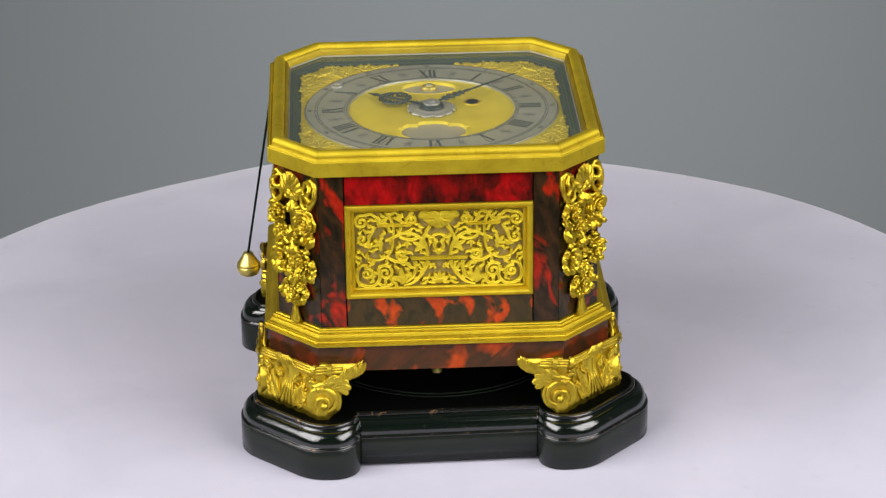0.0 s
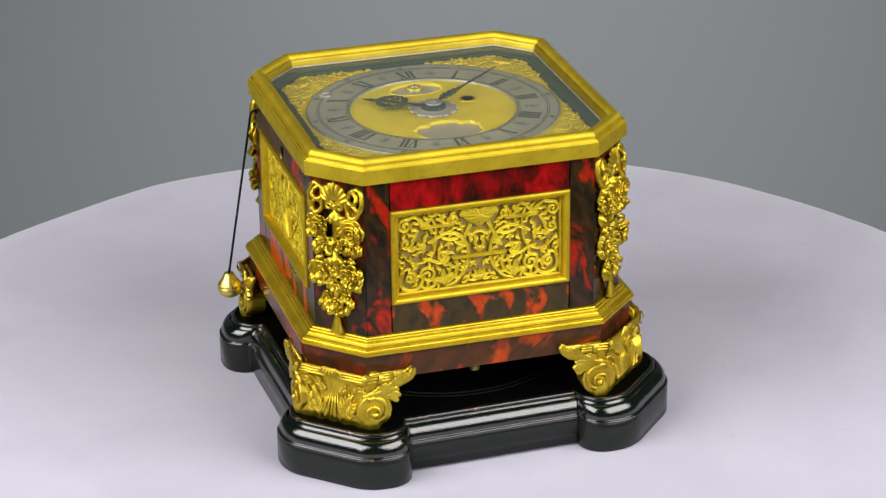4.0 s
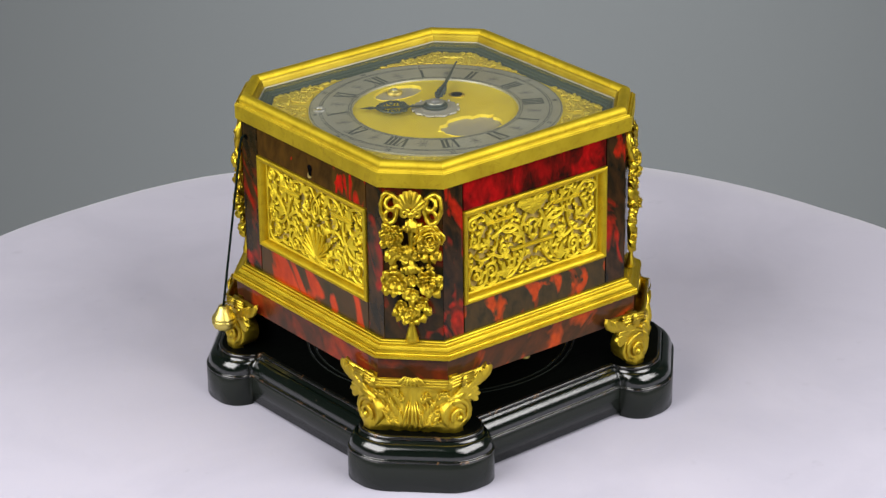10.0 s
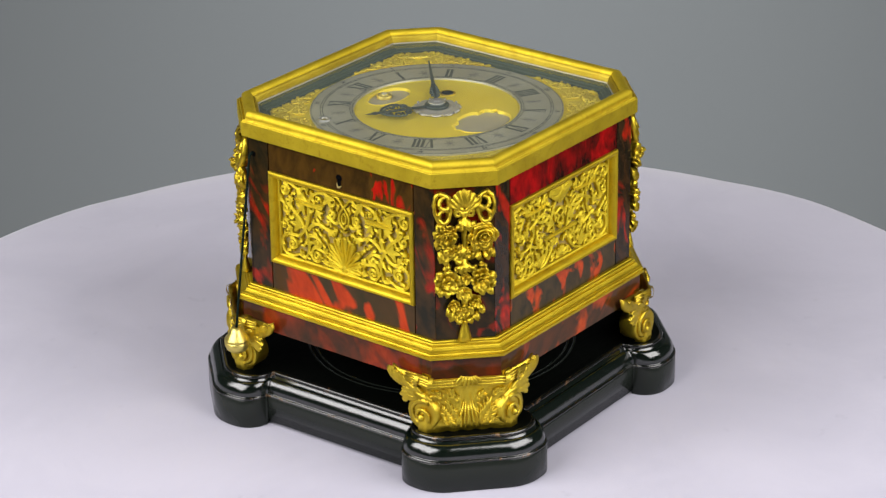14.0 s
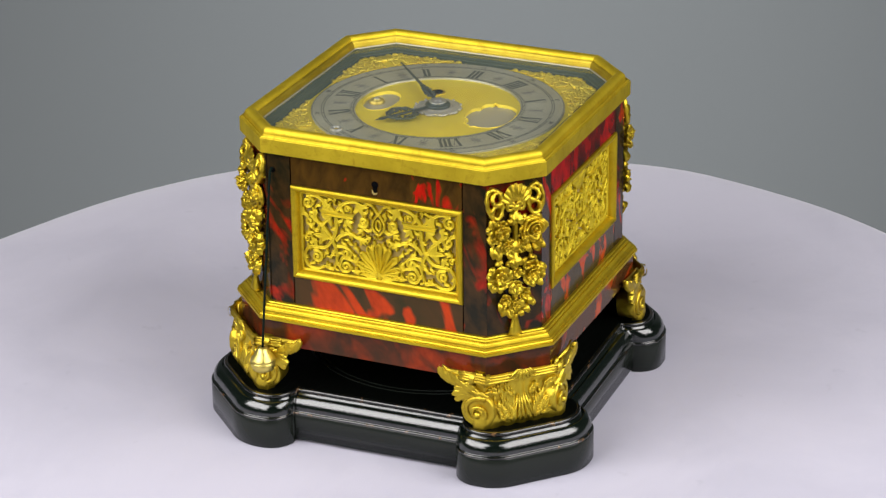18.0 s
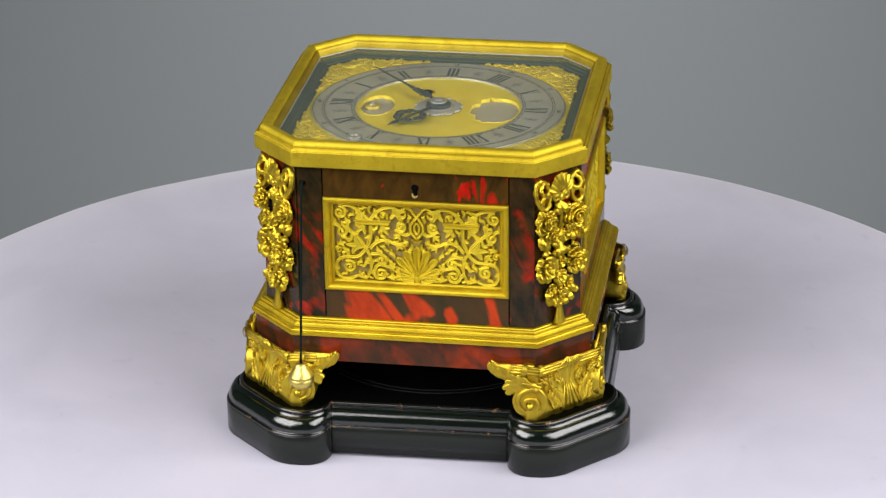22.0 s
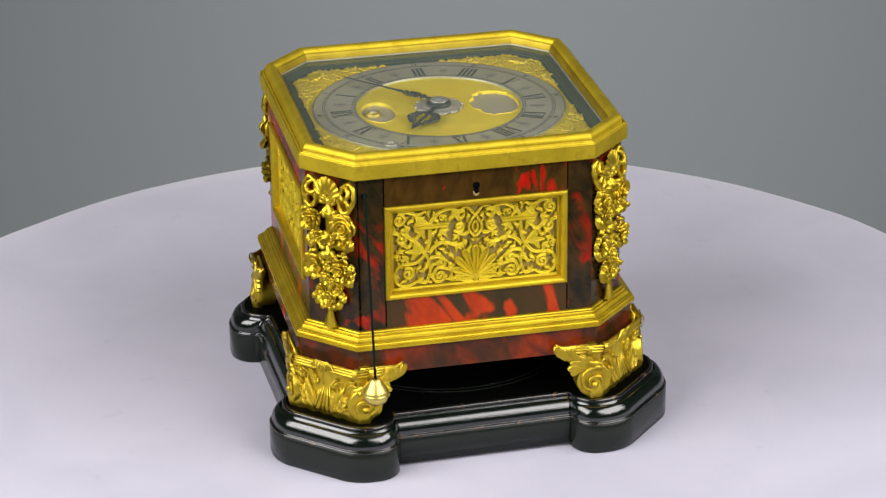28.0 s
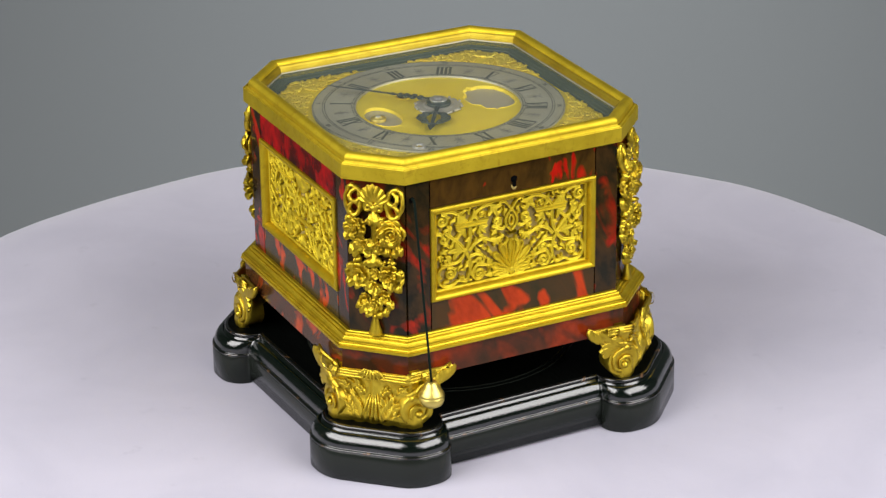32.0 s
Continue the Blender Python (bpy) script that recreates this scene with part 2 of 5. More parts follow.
class Pile:
    """Collects vertices and faces of one mesh."""

    def __init__(self):
        self.v, self.f = [], []

    def add(self, verts, faces):
        k = len(self.v)
        self.v += [tuple(p) for p in verts]
        self.f += [[i + k for i in q] for q in faces]
        return self

    def grid(self, rows, wrap_u=False, wrap_v=False):
        n, m = len(rows), len(rows[0])
        faces = []
        for i in range(n if wrap_u else n - 1):
            for j in range(m if wrap_v else m - 1):
                a, b = i, (i + 1) % n
                c, d = j, (j + 1) % m
                faces.append((a * m + c, a * m + d, b * m + d, b * m + c))
        return self.add([p for r in rows for p in r], faces)

    def ball(self, c, r, u=8, v=6, axes=None):
        rx, ry, rz = r if isinstance(r, tuple) else (r, r, r)
        rows = []
        for i in range(v + 1):
            a = math.pi * i / v
            rows.append([(rx * math.sin(a) * math.cos(2 * math.pi * j / u), ry * math.sin(a) * math.sin(2 * math.pi * j / u), rz * math.cos(a)) for j in range(u)])
        if axes:
            rows = [[axes @ Vector(p) for p in row] for row in rows]
        rows = [[(c[0] + p[0], c[1] + p[1], c[2] + p[2]) for p in row] for row in rows]
        return self.grid(rows, wrap_v=True)

    def tube(self, pts, radii, n=6, flat=1.0, up=Vector((0, 0, 1)), caps=True):
        """A tapered tube along pts; flat squeezes it along up."""
        pts = [Vector(p) for p in pts]
        rows = []
        for i, p in enumerate(pts):
            d = pts[min(i + 1, len(pts) - 1)] - pts[max(i - 1, 0)]
            d.normalize()
            side = d.cross(up)
            if side.length < 1e-6:
                side = d.cross(Vector((1, 0, 0)))
            side.normalize()
            other = side.cross(d).normalized()
            r = radii[i] if isinstance(radii, (list, tuple)) else radii
            rows.append([p + side * (r * math.cos(2 * math.pi * j / n)) + other * (r * flat * math.sin(2 * math.pi * j / n)) for j in range(n)])
        k = len(self.v)
        self.grid(rows, wrap_v=True)
        if caps:
            self.f.append([k + j for j in range(n)])
            self.f.append([k + (len(rows) - 1) * n + j for j in reversed(range(n))])
        return self

    def ribbon(self, pts, widths, height, up):
        """A strap along pts with a groove between two raised edges."""
        pts = [Vector(p) for p in pts]
        rows = []
        for i, p in enumerate(pts):
            d = (pts[min(i + 1, len(pts) - 1)] - pts[max(i - 1, 0)]).normalized()
            side = d.cross(up).normalized()
            w = widths[i]
            rows.append([p - side * w - up * 0.0012, p - side * (w * 0.95) + up * (height * 0.75), p - side * (w * 0.6) + up * (height * 0.97), p + up * (height * 0.66), p + side * (w * 0.6) + up * (height * 0.97), p + side * (w * 0.95) + up * (height * 0.75), p + side * w - up * 0.0012])
        return self.grid(rows)

    def box(self, x0, y0, z0, x1, y1, z1):
        v = [(x, y, z) for x in (x0, x1) for y in (y0, y1) for z in (z0, z1)]
        return self.add(v, [(0, 1, 3, 2), (4, 6, 7, 5), (0, 4, 5, 1), (2, 3, 7, 6), (0, 2, 6, 4), (1, 5, 7, 3)])

    def lathe(self, profile, n=32, centre=(0, 0, 0)):
        rows = [[(centre[0] + r * math.cos(2 * math.pi * j / n), centre[1] + r * math.sin(2 * math.pi * j / n), centre[2] + z) for j in range(n)] for r, z in profile]
        return self.grid(rows, wrap_v=True)

    def moved(self, m):
        self.v = [tuple(m @ Vector(p)) for p in self.v]
        return self

    def make(self, name, mat, parent=None, label="", smooth=False):
        return shape(name, self.v, self.f, mat, parent, label, smooth)


def octagon(d, l):
    """Corner points of the square with cut corners: sides at d, long sides of half length l."""
    return [(-l, -d), (l, -d), (d, -l), (d, l), (l, d), (-l, d), (-d, l), (-d, -l)]


def oct_rows(d, l, profile):
    rows = []
    for inset, z in profile:
        rows.append([(x, y, z) for x, y in octagon(d - inset, l - 0.41421 * inset)])
    return rows


def quarter(k):
    return Matrix.Rotation(math.pi / 2 * k, 4, "Z")


# ---- the setting ----
def slab(name, x0, y0, z0, x1, y1, z1, mat, label):
    return tagged(Pile().box(x0, y0, z0, x1, y1, z1).make(name, mat), label, "", "", "structure")


FLOOR_Z = -0.80
slab("floor", -2.3, -2.7, FLOOR_Z - 0.1, 2.3, 2.5, FLOOR_Z, WALL, "dark grey studio floor")
slab("ceiling", -2.3, -2.7, 1.9, 2.3, 2.5, 2.0, WALL, "dark painted studio ceiling")
slab("wall_west", -2.4, -2.7, FLOOR_Z, -2.3, 2.5, 1.9, WALL, "plain dark grey studio wall")
slab("wall_east", 2.3, -2.7, FLOOR_Z, 2.4, 2.5, 1.9, WALL, "plain dark grey studio wall")
slab("wall_south", -2.3, -2.8, FLOOR_Z, 2.3, -2.7, 1.9, WALL, "plain dark grey studio wall")
slab("wall_north", -2.3, 2.5, FLOOR_Z, 2.3, 2.6, 1.9, WALL, "plain dark grey studio wall")


def backdrop():
    p = Pile()
    line = [(-0.3, FLOOR_Z + 0.004), (1.0, FLOOR_Z + 0.004)]
    for i in range(1, 13):
        a = math.pi / 2 * i / 12
        line.append((1.0 + 0.6 * math.sin(a), FLOOR_Z + 0.604 - 0.6 * math.cos(a)))
    line.append((1.6, 1.7))
    front = [[(x, y, z) for y, z in line] for x in (-2.1, 2.1)]
    back = [[(x, y + 0.003, z - 0.003) for y, z in reversed(line)] for x in (-2.1, 2.1)]
    rows = [f + b for f, b in zip(front, back)]
    p.grid(rows, wrap_v=True)
    ob = p.make("backdrop", PAPER, None, "", True)
    tagged(ob, "seamless mid grey paper backdrop behind the table", "", "", "structure")


backdrop()


# ---- the round table with its cloth ----
TABLE_R = 0.4012


def round_table():
    top = tagged(new("round_table"), "round turntable covered with a pale lavender white cloth", "table")
    p = Pile()
    n = 144

    def wob(a, k):
        return 0.0016 * math.sin(3 * a + 1.0 + k) + 0.0012 * math.sin(7 * a + 2.1) + 0.0008 * math.sin(17 * a + k) + 0.0016 * (0.6 - abs(math.sin(6.5 * a + 0.4)))

    rows = []
    def sag(r):
        return -0.0042 * max(0.0, (r - 0.27) / 0.13) ** 2

    for r in (0.0, 0.06, 0.12, 0.2, 0.27, 0.29, 0.31, 0.33, 0.35, 0.37):
        rows.append([(r * math.cos(2 * math.pi * j / n), r * math.sin(2 * math.pi * j / n), sag(r)) for j in range(n)])
    edge = [(-0.012, 0.0), (-0.006, -0.0008), (-0.0022, -0.003), (0.0, -0.008), (0.001, -0.02), (0.003, -0.06), (0.008, -0.14), (0.014, -0.24)]
    for k, (dr, z) in enumerate(edge):
        row = []
        for j in range(n):
            a = 2 * math.pi * j / n
            fold = max(0.0, -z - 0.01) * 0.09 * math.sin(18 * a + 1.3 * math.sin(3 * a))
            r = TABLE_R + dr + 0.0040 * math.exp(-((math.degrees(a) + 174) % 360 - 180) ** 2 / 1500) + wob(a, 0) * min(1, (k + 1) / 4) + fold
            row.append((r * math.cos(a), r * math.sin(a), z + sag(min(r, 0.40)) + (0.5 * wob(a, 2) if 0 < k < 5 else 0) - (0.001 if k else 0)))
        rows.append(row)
    p.grid(rows, wrap_v=True)
    p.make("cloth", CLOTH, top, "pale lavender white tablecloth with faint stains", True)
    q = Pile().lathe([(0.0, -0.006), (0.372, -0.006), (0.375, -0.009), (0.375, -0.024), (0.37, -0.028), (0.0, -0.028)], 64)
    q.make("board", WOOD, top)
    q = Pile().lathe([(0.0, -0.028), (0.06, -0.028), (0.05, -0.06), (0.035, -0.1), (0.035, -0.7), (0.2, -0.76), (0.22, FLOOR_Z + 0.006), (0.0, FLOOR_Z + 0.006)], 32)
    q.make("pedestal", WOOD, top)
    return top


TABLE = round_table()

# ---- the ebonised stand ----
STAND_S, STAND_N, STAND_L, STAND_P = 0.1229, 0.1083, 0.0828, 0.0529
STAND_TOP = 0.0320


def stand_outline(inset=0.0):
    """A quarter of the plan, from one pad's return round to the next; the mouldings step back on the faces but keep the returns."""
    def arc(cx, cy, r, a0, a1, n):
        return [(cx + r * math.cos(radians(a0 + (a1 - a0) * i / n)), cy + r * math.sin(radians(a0 + (a1 - a0) * i / n))) for i in range(n + 1)]

    side, notch, long_half = STAND_S - inset, STAND_N - inset, STAND_L - 0.414 * inset
    r1, r2 = 0.0150, 0.0260 - 0.4 * inset
    ret = STAND_P + 0.15 * inset
    half = [(ret - 0.0012, -notch), (ret, -notch)]
    half += arc(ret + r1, -side + r1, r1, 180, 270, 10)
    k = math.tan(radians(22.5)) * r2
    half += arc(long_half - k, -side + r2, r2, 270, 315, 10)
    return half + [(-y, -x) for x, y in reversed(half)]


def stand():
    base = tagged(new("clock_stand"), "glossy black ebonised wooden stand with moulded edge and projecting corner pads", "clock stand")
    q = len(stand_outline())
    n = 4 * q

    def stepped(inset):
        loop = []
        for k in range(4):
            c, s = round(math.cos(math.pi / 2 * k)), round(math.sin(math.pi / 2 * k))
            loop += [(c * x - s * y, s * x + c * y) for x, y in stand_outline(inset)]
        return loop

    def ring(profile):
        rows = []
        for inset, z in profile:
            rows.append([(x, y, z) for x, y in stepped(0.8 * inset)])
        return rows

    foot = [(0.0008, 0.0), (0.0, 0.0006), (0.0, 0.0180), (0.0005, 0.0186)]
    p = Pile()
    rows = ring(foot)
    # the long sides hang clear of the table between the pads
    for row in rows[:2]:
        for i in range(n):
            if i % q in (0, 1, q - 2, q - 1):
                row[i] = (row[i][0], row[i][1], 0.0024)
    p.grid(rows, wrap_v=True)
    p.make("plinth_block", EBONY, base, "", True)
    Pile().add([(x, y, 0.0028) for x, y, z in rows[0]], [list(range(n))]).make("underside", EBONY, base)
    bead = [(0.0005, 0.0186), (-0.0001, 0.0190), (0.0001, 0.0198), (0.0010, 0.0202)]
    Pile().grid(ring(bead), wrap_v=True).make("bead", WORN, base, "worn black bead moulding with brown wood showing", True)
    # a broad ovolo: quick turn, long easy face, quick turn
    torus = [(0.0010, 0.0202), (0.0018, 0.0204)]
    steps = [(-15 + 8.5 * k, 0.00040) for k in range(4)] + [(19 + 4.5 * k, 0.00050) for k in range(9)] + [(60 + 8.0 * k, 0.00045) for k in range(5)]
    for b, ds in steps:
        torus.append((torus[-1][0] + math.sin(radians(b)) * ds, torus[-1][1] + math.cos(radians(b)) * ds))
    (xa, za), (xb, zb) = torus[1], torus[-1]
    torus = torus[:2] + [(xa + (x - xa) * (0.0079 - xa) / (xb - xa), za + (z - za) * (0.0286 - za) / (zb - za)) for x, z in torus[2:]]
    Pile().grid(ring(torus), wrap_v=True).make("torus_moulding", EBONY_GLOSS, base, "", True)
    lip = [(0.0075, 0.0282), (0.0080, 0.0278), (0.0088, 0.0280), (0.0094, 0.0287), (0.0104, 0.0294)]
    Pile().grid(ring(lip), wrap_v=True).make("cove_moulding", EBONY_GLOSS, base, "", True)
    lip = [(0.0104, 0.0294), (0.0099, 0.0299), (0.0098, 0.0308), (0.0104, 0.0317), (0.0112, 0.0320), (0.0116, 0.0316), (0.0124, STAND_TOP)]
    Pile().grid(ring(lip), wrap_v=True).make("top_bead", WORN, base, "worn black top bead with brown wood showing", True)
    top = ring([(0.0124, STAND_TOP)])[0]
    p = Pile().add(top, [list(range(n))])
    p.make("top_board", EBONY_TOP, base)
    top_z = STAND_TOP
    for r in (0.0832, 0.0794):
        prof = [(r + 0.0007, top_z + 0.0001), (r + 0.0003, top_z + 0.00035), (r - 0.0003, top_z + 0.00035), (r - 0.0007, top_z + 0.0001)]
        Pile().lathe(prof, 96).make("turned_ring", EBONY, base, "", True)
    return base


STAND = stand()

# ---- the clock ----
CLOCK = tagged(new("table_clock"), "square tortoiseshell table clock with gilt mounts and horizontal glazed dial", "clock")
WALL_D, WALL_L = 0.0945, 0.0697
WALL_Z0, WALL_Z1 = 0.083, 0.181
FR_W, FR_Z0, FR_Z1 = 0.0545, 0.1018, 0.1606
LEFT_SHIFT = 0.0010


def case_walls():
    """Veneered panels with fine open seams, a core behind them."""
    t = 0.004
    core = Pile().grid(oct_rows(WALL_D - t - 0.003, WALL_L - 0.0029, [(0, 0.06), (0, 0.180)]), wrap_v=True)
    core.make("case_core", DARK_HOLE, CLOCK)
    g = 0.0004

    def plate(name, x0, x1, z0, z1, mat):
        return Pile().box(x0 + g, -WALL_D, z0 + g, x1 - g, -WALL_D + t, z1 - g).make(name, mat, CLOCK)

    for top, low, stile, ks in ((SHELL_RED, SHELL_FLAME, SHELL_STILE, (0, 2)), (SHELL_BROWN, SHELL_STREAK, SHELL_DARK, (3, 1))):
        made = [plate("veneer_panel", -FR_W, FR_W, FR_Z1, WALL_Z1, top), plate("veneer_panel", -FR_W, FR_W, WALL_Z0 - 0.003, FR_Z0, low),
                plate("veneer_panel", -WALL_L, -FR_W, WALL_Z0 - 0.003, WALL_Z1, stile), plate("veneer_panel", FR_W, WALL_L, WALL_Z0 - 0.003, WALL_Z1, stile)]
        for o in made:
            o.matrix_basis = quarter(ks[0]) @ Matrix.Translation((LEFT_SHIFT if ks[0] == 3 else 0.0, 0, 0))
            again(o, CLOCK, quarter(ks[1]))
    a, b = Vector((-WALL_L, -WALL_D, 0)), Vector((-WALL_D, -WALL_L, 0))
    inn = Vector((1, 1, 0)).normalized() * t
    vs = [a, b, b + inn, a + inn]
    p = Pile().add([(v.x, v.y, z) for z in (WALL_Z0 - 0.003, WALL_Z1) for v in vs], [(0, 1, 2, 3), (4, 5, 6, 7), (0, 1, 5, 4), (1, 2, 6, 5), (2, 3, 7, 6), (3, 0, 4, 7)])
    c = p.make("corner_veneer", SHELL_DARK, CLOCK)
    for k in range(1, 4):
        again(c, CLOCK, quarter(k))
    # the band under the gilt plinth moulding
    bd, bl = 0.1010, 0.0722
    Pile().grid(oct_rows(bd - t, bl - 0.0017, [(0, 0.0585), (0, 0.077)]), wrap_v=True).add([(x, y, 0.0586) for x, y in octagon(bd - 0.001, bl)], [list(range(8))]).make("base_board", DARK_HOLE, CLOCK)
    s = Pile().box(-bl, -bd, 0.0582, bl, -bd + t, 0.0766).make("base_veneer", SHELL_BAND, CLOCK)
    a, b = Vector((-bl, -bd, 0)), Vector((-bd, -bl, 0))
    vs = [a, b, b + inn, a + inn]
    p = Pile().add([(v.x, v.y, z) for z in (0.0582, 0.0766) for v in vs], [(0, 1, 2, 3), (4, 5, 6, 7), (0, 1, 5, 4), (1, 2, 6, 5), (2, 3, 7, 6), (3, 0, 4, 7)])
    c = p.make("base_corner_veneer", SHELL_BAND, CLOCK)
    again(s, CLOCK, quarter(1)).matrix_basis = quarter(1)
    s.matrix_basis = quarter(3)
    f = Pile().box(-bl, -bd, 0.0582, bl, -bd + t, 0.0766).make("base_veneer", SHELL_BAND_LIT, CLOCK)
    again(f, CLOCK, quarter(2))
    for k in range(1, 4):
        again(c, CLOCK, quarter(k))


case_walls()


def mouldings():
    prof = [(0.008, 0.0755), (0, 0.0755), (0, 0.0772), (0.0008, 0.0773), (0.0009, 0.0778), (0.0004, 0.0783), (0.0008, 0.0789), (0.0018, 0.0791), (0.0019, 0.0796), (0.0032, 0.0801), (0.0042, 0.0809), (0.0046, 0.0817), (0.0056, 0.0818), (0.0057, 0.0823), (0.0052, 0.0828), (0.0058, 0.0834), (0.0070, 0.0836), (0.0074, 0.0842), (0.0110, 0.0844)]
    Pile().grid(oct_rows(0.1035, 0.0730, [(a, z - 0.0006) for a, z in prof]), wrap_v=True).make("plinth_moulding", GILT, CLOCK, "gilt bronze plinth moulding")
    prof = [(0.006, 0.1800), (0.0, 0.1800), (0.0, 0.1887), (0.0002, 0.1890), (0.0007, 0.1891), (0.0009, 0.1886), (0.0011, 0.1893), (0.0015, 0.1899), (0.0019, 0.1900), (0.0022, 0.1894), (0.0026, 0.1893), (0.0028, 0.1900)]
    for i in range(12):
        a = radians(188 - 163 * i / 11)
        prof.append((0.0064 + 0.0035 * math.cos(a), 0.1909 + 0.0036 * math.sin(a)))
    prof += [(0.0097, 0.1921), (0.0098, 0.1917)]
    Pile().grid(oct_rows(0.098, 0.0709, prof), wrap_v=True).make("bezel", GILT_BEZEL, CLOCK, "gilt bronze moulded bezel")
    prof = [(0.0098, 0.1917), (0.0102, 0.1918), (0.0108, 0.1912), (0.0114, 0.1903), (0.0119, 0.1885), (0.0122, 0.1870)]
    Pile().grid(oct_rows(0.098, 0.0709, prof), wrap_v=True).make("bezel_inner_wall", GILT_DULL, CLOCK, "darker gilt inner wall of the bezel")
    prof = [(0.0120, 0.1869), (0.0134, 0.1864), (0.0136, 0.1857), (0.0152, 0.1850), (0.0155, 0.1843), (0.0170, 0.1836), (0.0173, 0.1829), (0.0194, 0.1825), (0.0196, 0.1820)]
    Pile().grid(oct_rows(0.098, 0.0709, prof), wrap_v=True).make("bezel_recess", DARK_BEVEL, CLOCK, "dark stepped recess inside the bezel")
    prof = [(0.0121, 0.1872), (0.0122, 0.1876), (0.0125, 0.1876), (0.0128, 0.1869)]
    Pile().grid(oct_rows(0.098, 0.0709, prof), wrap_v=True).make("glass_edge", PALE_SILVER, CLOCK, "pale edge of the glass")
    g = Pile().add([(x, y, 0.1882) for x, y in octagon(0.0864, 0.0663)], [list(range(8))])
    glass = g.make("glass_pane", GLASS, CLOCK, "clear glass over the dial")
    if glass.data.polygons[0].normal.z < 0:
        glass.data.flip_normals()
    glass.visible_shadow = False


mouldings()

# ---- relief ornament ----
def leaf(p, base, tip, width, up, rise=0.5, lobes=0, n=6, blunt=0.0):
    """A ribbed leaf from base to tip lying on a surface with the outward direction up."""
    base, tip, up = Vector(base), Vector(tip), Vector(up).normalized()
    d = tip - base
    length = d.length
    d.normalize()
    side = d.cross(up).normalized()
    rows = []
    for i in range(n + 1):
        s = i / n
        w = width * (math.sin(math.pi * min(1.0, 0.12 + 0.88 * s) ** 0.8) ** 0.8 if s < 1 else 0.02)
        if blunt and s > 0.45:
            w = max(w, width * blunt * (1 - max(0.0, s - 0.82) / 0.18 * 0.75))
        if lobes:
            w *= 0.87 + 0.13 * math.cos(2 * math.pi * lobes * s)
        lift = rise * width * math.sin(math.pi * s)
        c = base + d * (length * s)
        rows.append([c + side * (w * k) + up * (lift * h + width * hh) for k, h, hh in ((-1, 0.0, -0.25), (-0.62, 1.0, 0.30), (0, 0.7, 0.05), (0.62, 1.0, 0.30), (1, 0.0, -0.25))])
    p.grid(rows)
    return p


def flower(p, c, up, right, radius, petals, layers, rng, cup=0.5):
    """Rings of overlapping petals round a centre, each petal dished and lifted at its tip."""
    c, up, right = Vector(c), Vector(up).normalized(), Vector(right).normalized()
    other = up.cross(right)
    for k in range(layers):
        f = 1 - k / (layers + 0.35)
        n = max(5, round(petals * (0.5 + 0.5 * f)))
        for j in range(n):
            a = 2 * math.pi * (j + 0.5 * (k % 2)) / n + rng.uniform(-0.24, 0.24)
            d = right * math.cos(a) + other * math.sin(a)
            t = d.cross(up)
            reach = radius * f * rng.uniform(0.78, 1.14)
            half = reach * math.sin(math.pi / n) * 1.12
            lift = radius * (0.08 + 0.18 * k + rng.uniform(-0.08, 0.10))
            rows = []
            for s, w, h in ((0.18, 0.45, 0.0), (0.45, 0.90, 0.10), (0.72, 1.0, 0.22 + 0.2 * cup), (0.92, 0.78, 0.30 + 0.35 * cup), (1.0, 0.25, 0.26 + 0.4 * cup)):
                m = c + d * (reach * s) + up * (lift + radius * h * 0.55)
                rows.append([m - t * (half * w) - up * (radius * 0.10), m - t * (half * w * 0.85) + up * (radius * 0.09), m - up * (radius * 0.05), m + t * (half * w * 0.85) + up * (radius * 0.09), m + t * (half * w) - up * (radius * 0.10)])
            p.grid(rows)
    m = Matrix((right, other, up)).transposed()
    p.ball(c + up * (radius * (0.12 + 0.18 * layers)), (radius * 0.15, radius * 0.15, radius * 0.13), 7, 5, m)
    return p


def rose(p, c, up, right, radius, rng):
    """A full rose: a wound heart inside wide overlapping petals."""
    c, up, right = Vector(c), Vector(up).normalized(), Vector(right).normalized()
    other = up.cross(right)
    m = Matrix((right, other, up)).transposed()
    p.ball(c, (radius * 0.86, radius * 0.86, radius * 0.30), 14, 8, m)
    for ring, (r, h, n) in enumerate(((1.0, 0.10, 6), (0.80, 0.24, 5), (0.58, 0.36, 4), (0.36, 0.46, 3))):
        mid = c + (right * 0.12 - other * 0.10) * (radius * ring * 0.45)
        for j in range(n):
            a0 = 2 * math.pi * (j + 0.37 * ring) / n + rng.uniform(-0.3, 0.3)
            wide, wave = rng.uniform(0.88, 1.12), rng.uniform(0, 6)
            rows = []
            for f, lift in ((0.40, 0.0), (0.68, 0.06), (0.90, 0.20), (1.0, 0.24), (1.07, 0.18), (1.05, 0.06)):
                row = []
                for i in range(9):
                    k = i / 4 - 1
                    a = a0 + k * math.pi / n * 1.3
                    rr = radius * r * wide * f * (1 - 0.16 * k * k + 0.05 * math.sin(5 * k + wave))
                    z = radius * (h + lift * (1 + 0.3 * math.sin(4 * k + wave)) - 0.10 * k * k)
                    row.append(mid + right * (rr * math.cos(a)) + other * (rr * math.sin(a)) + up * z)
                rows.append(row)
            p.grid(rows)
    p.ball(c + (right * 0.12 - other * 0.10) * (radius * 1.35) + up * (radius * 0.52), radius * 0.13, 7, 5)
    return p


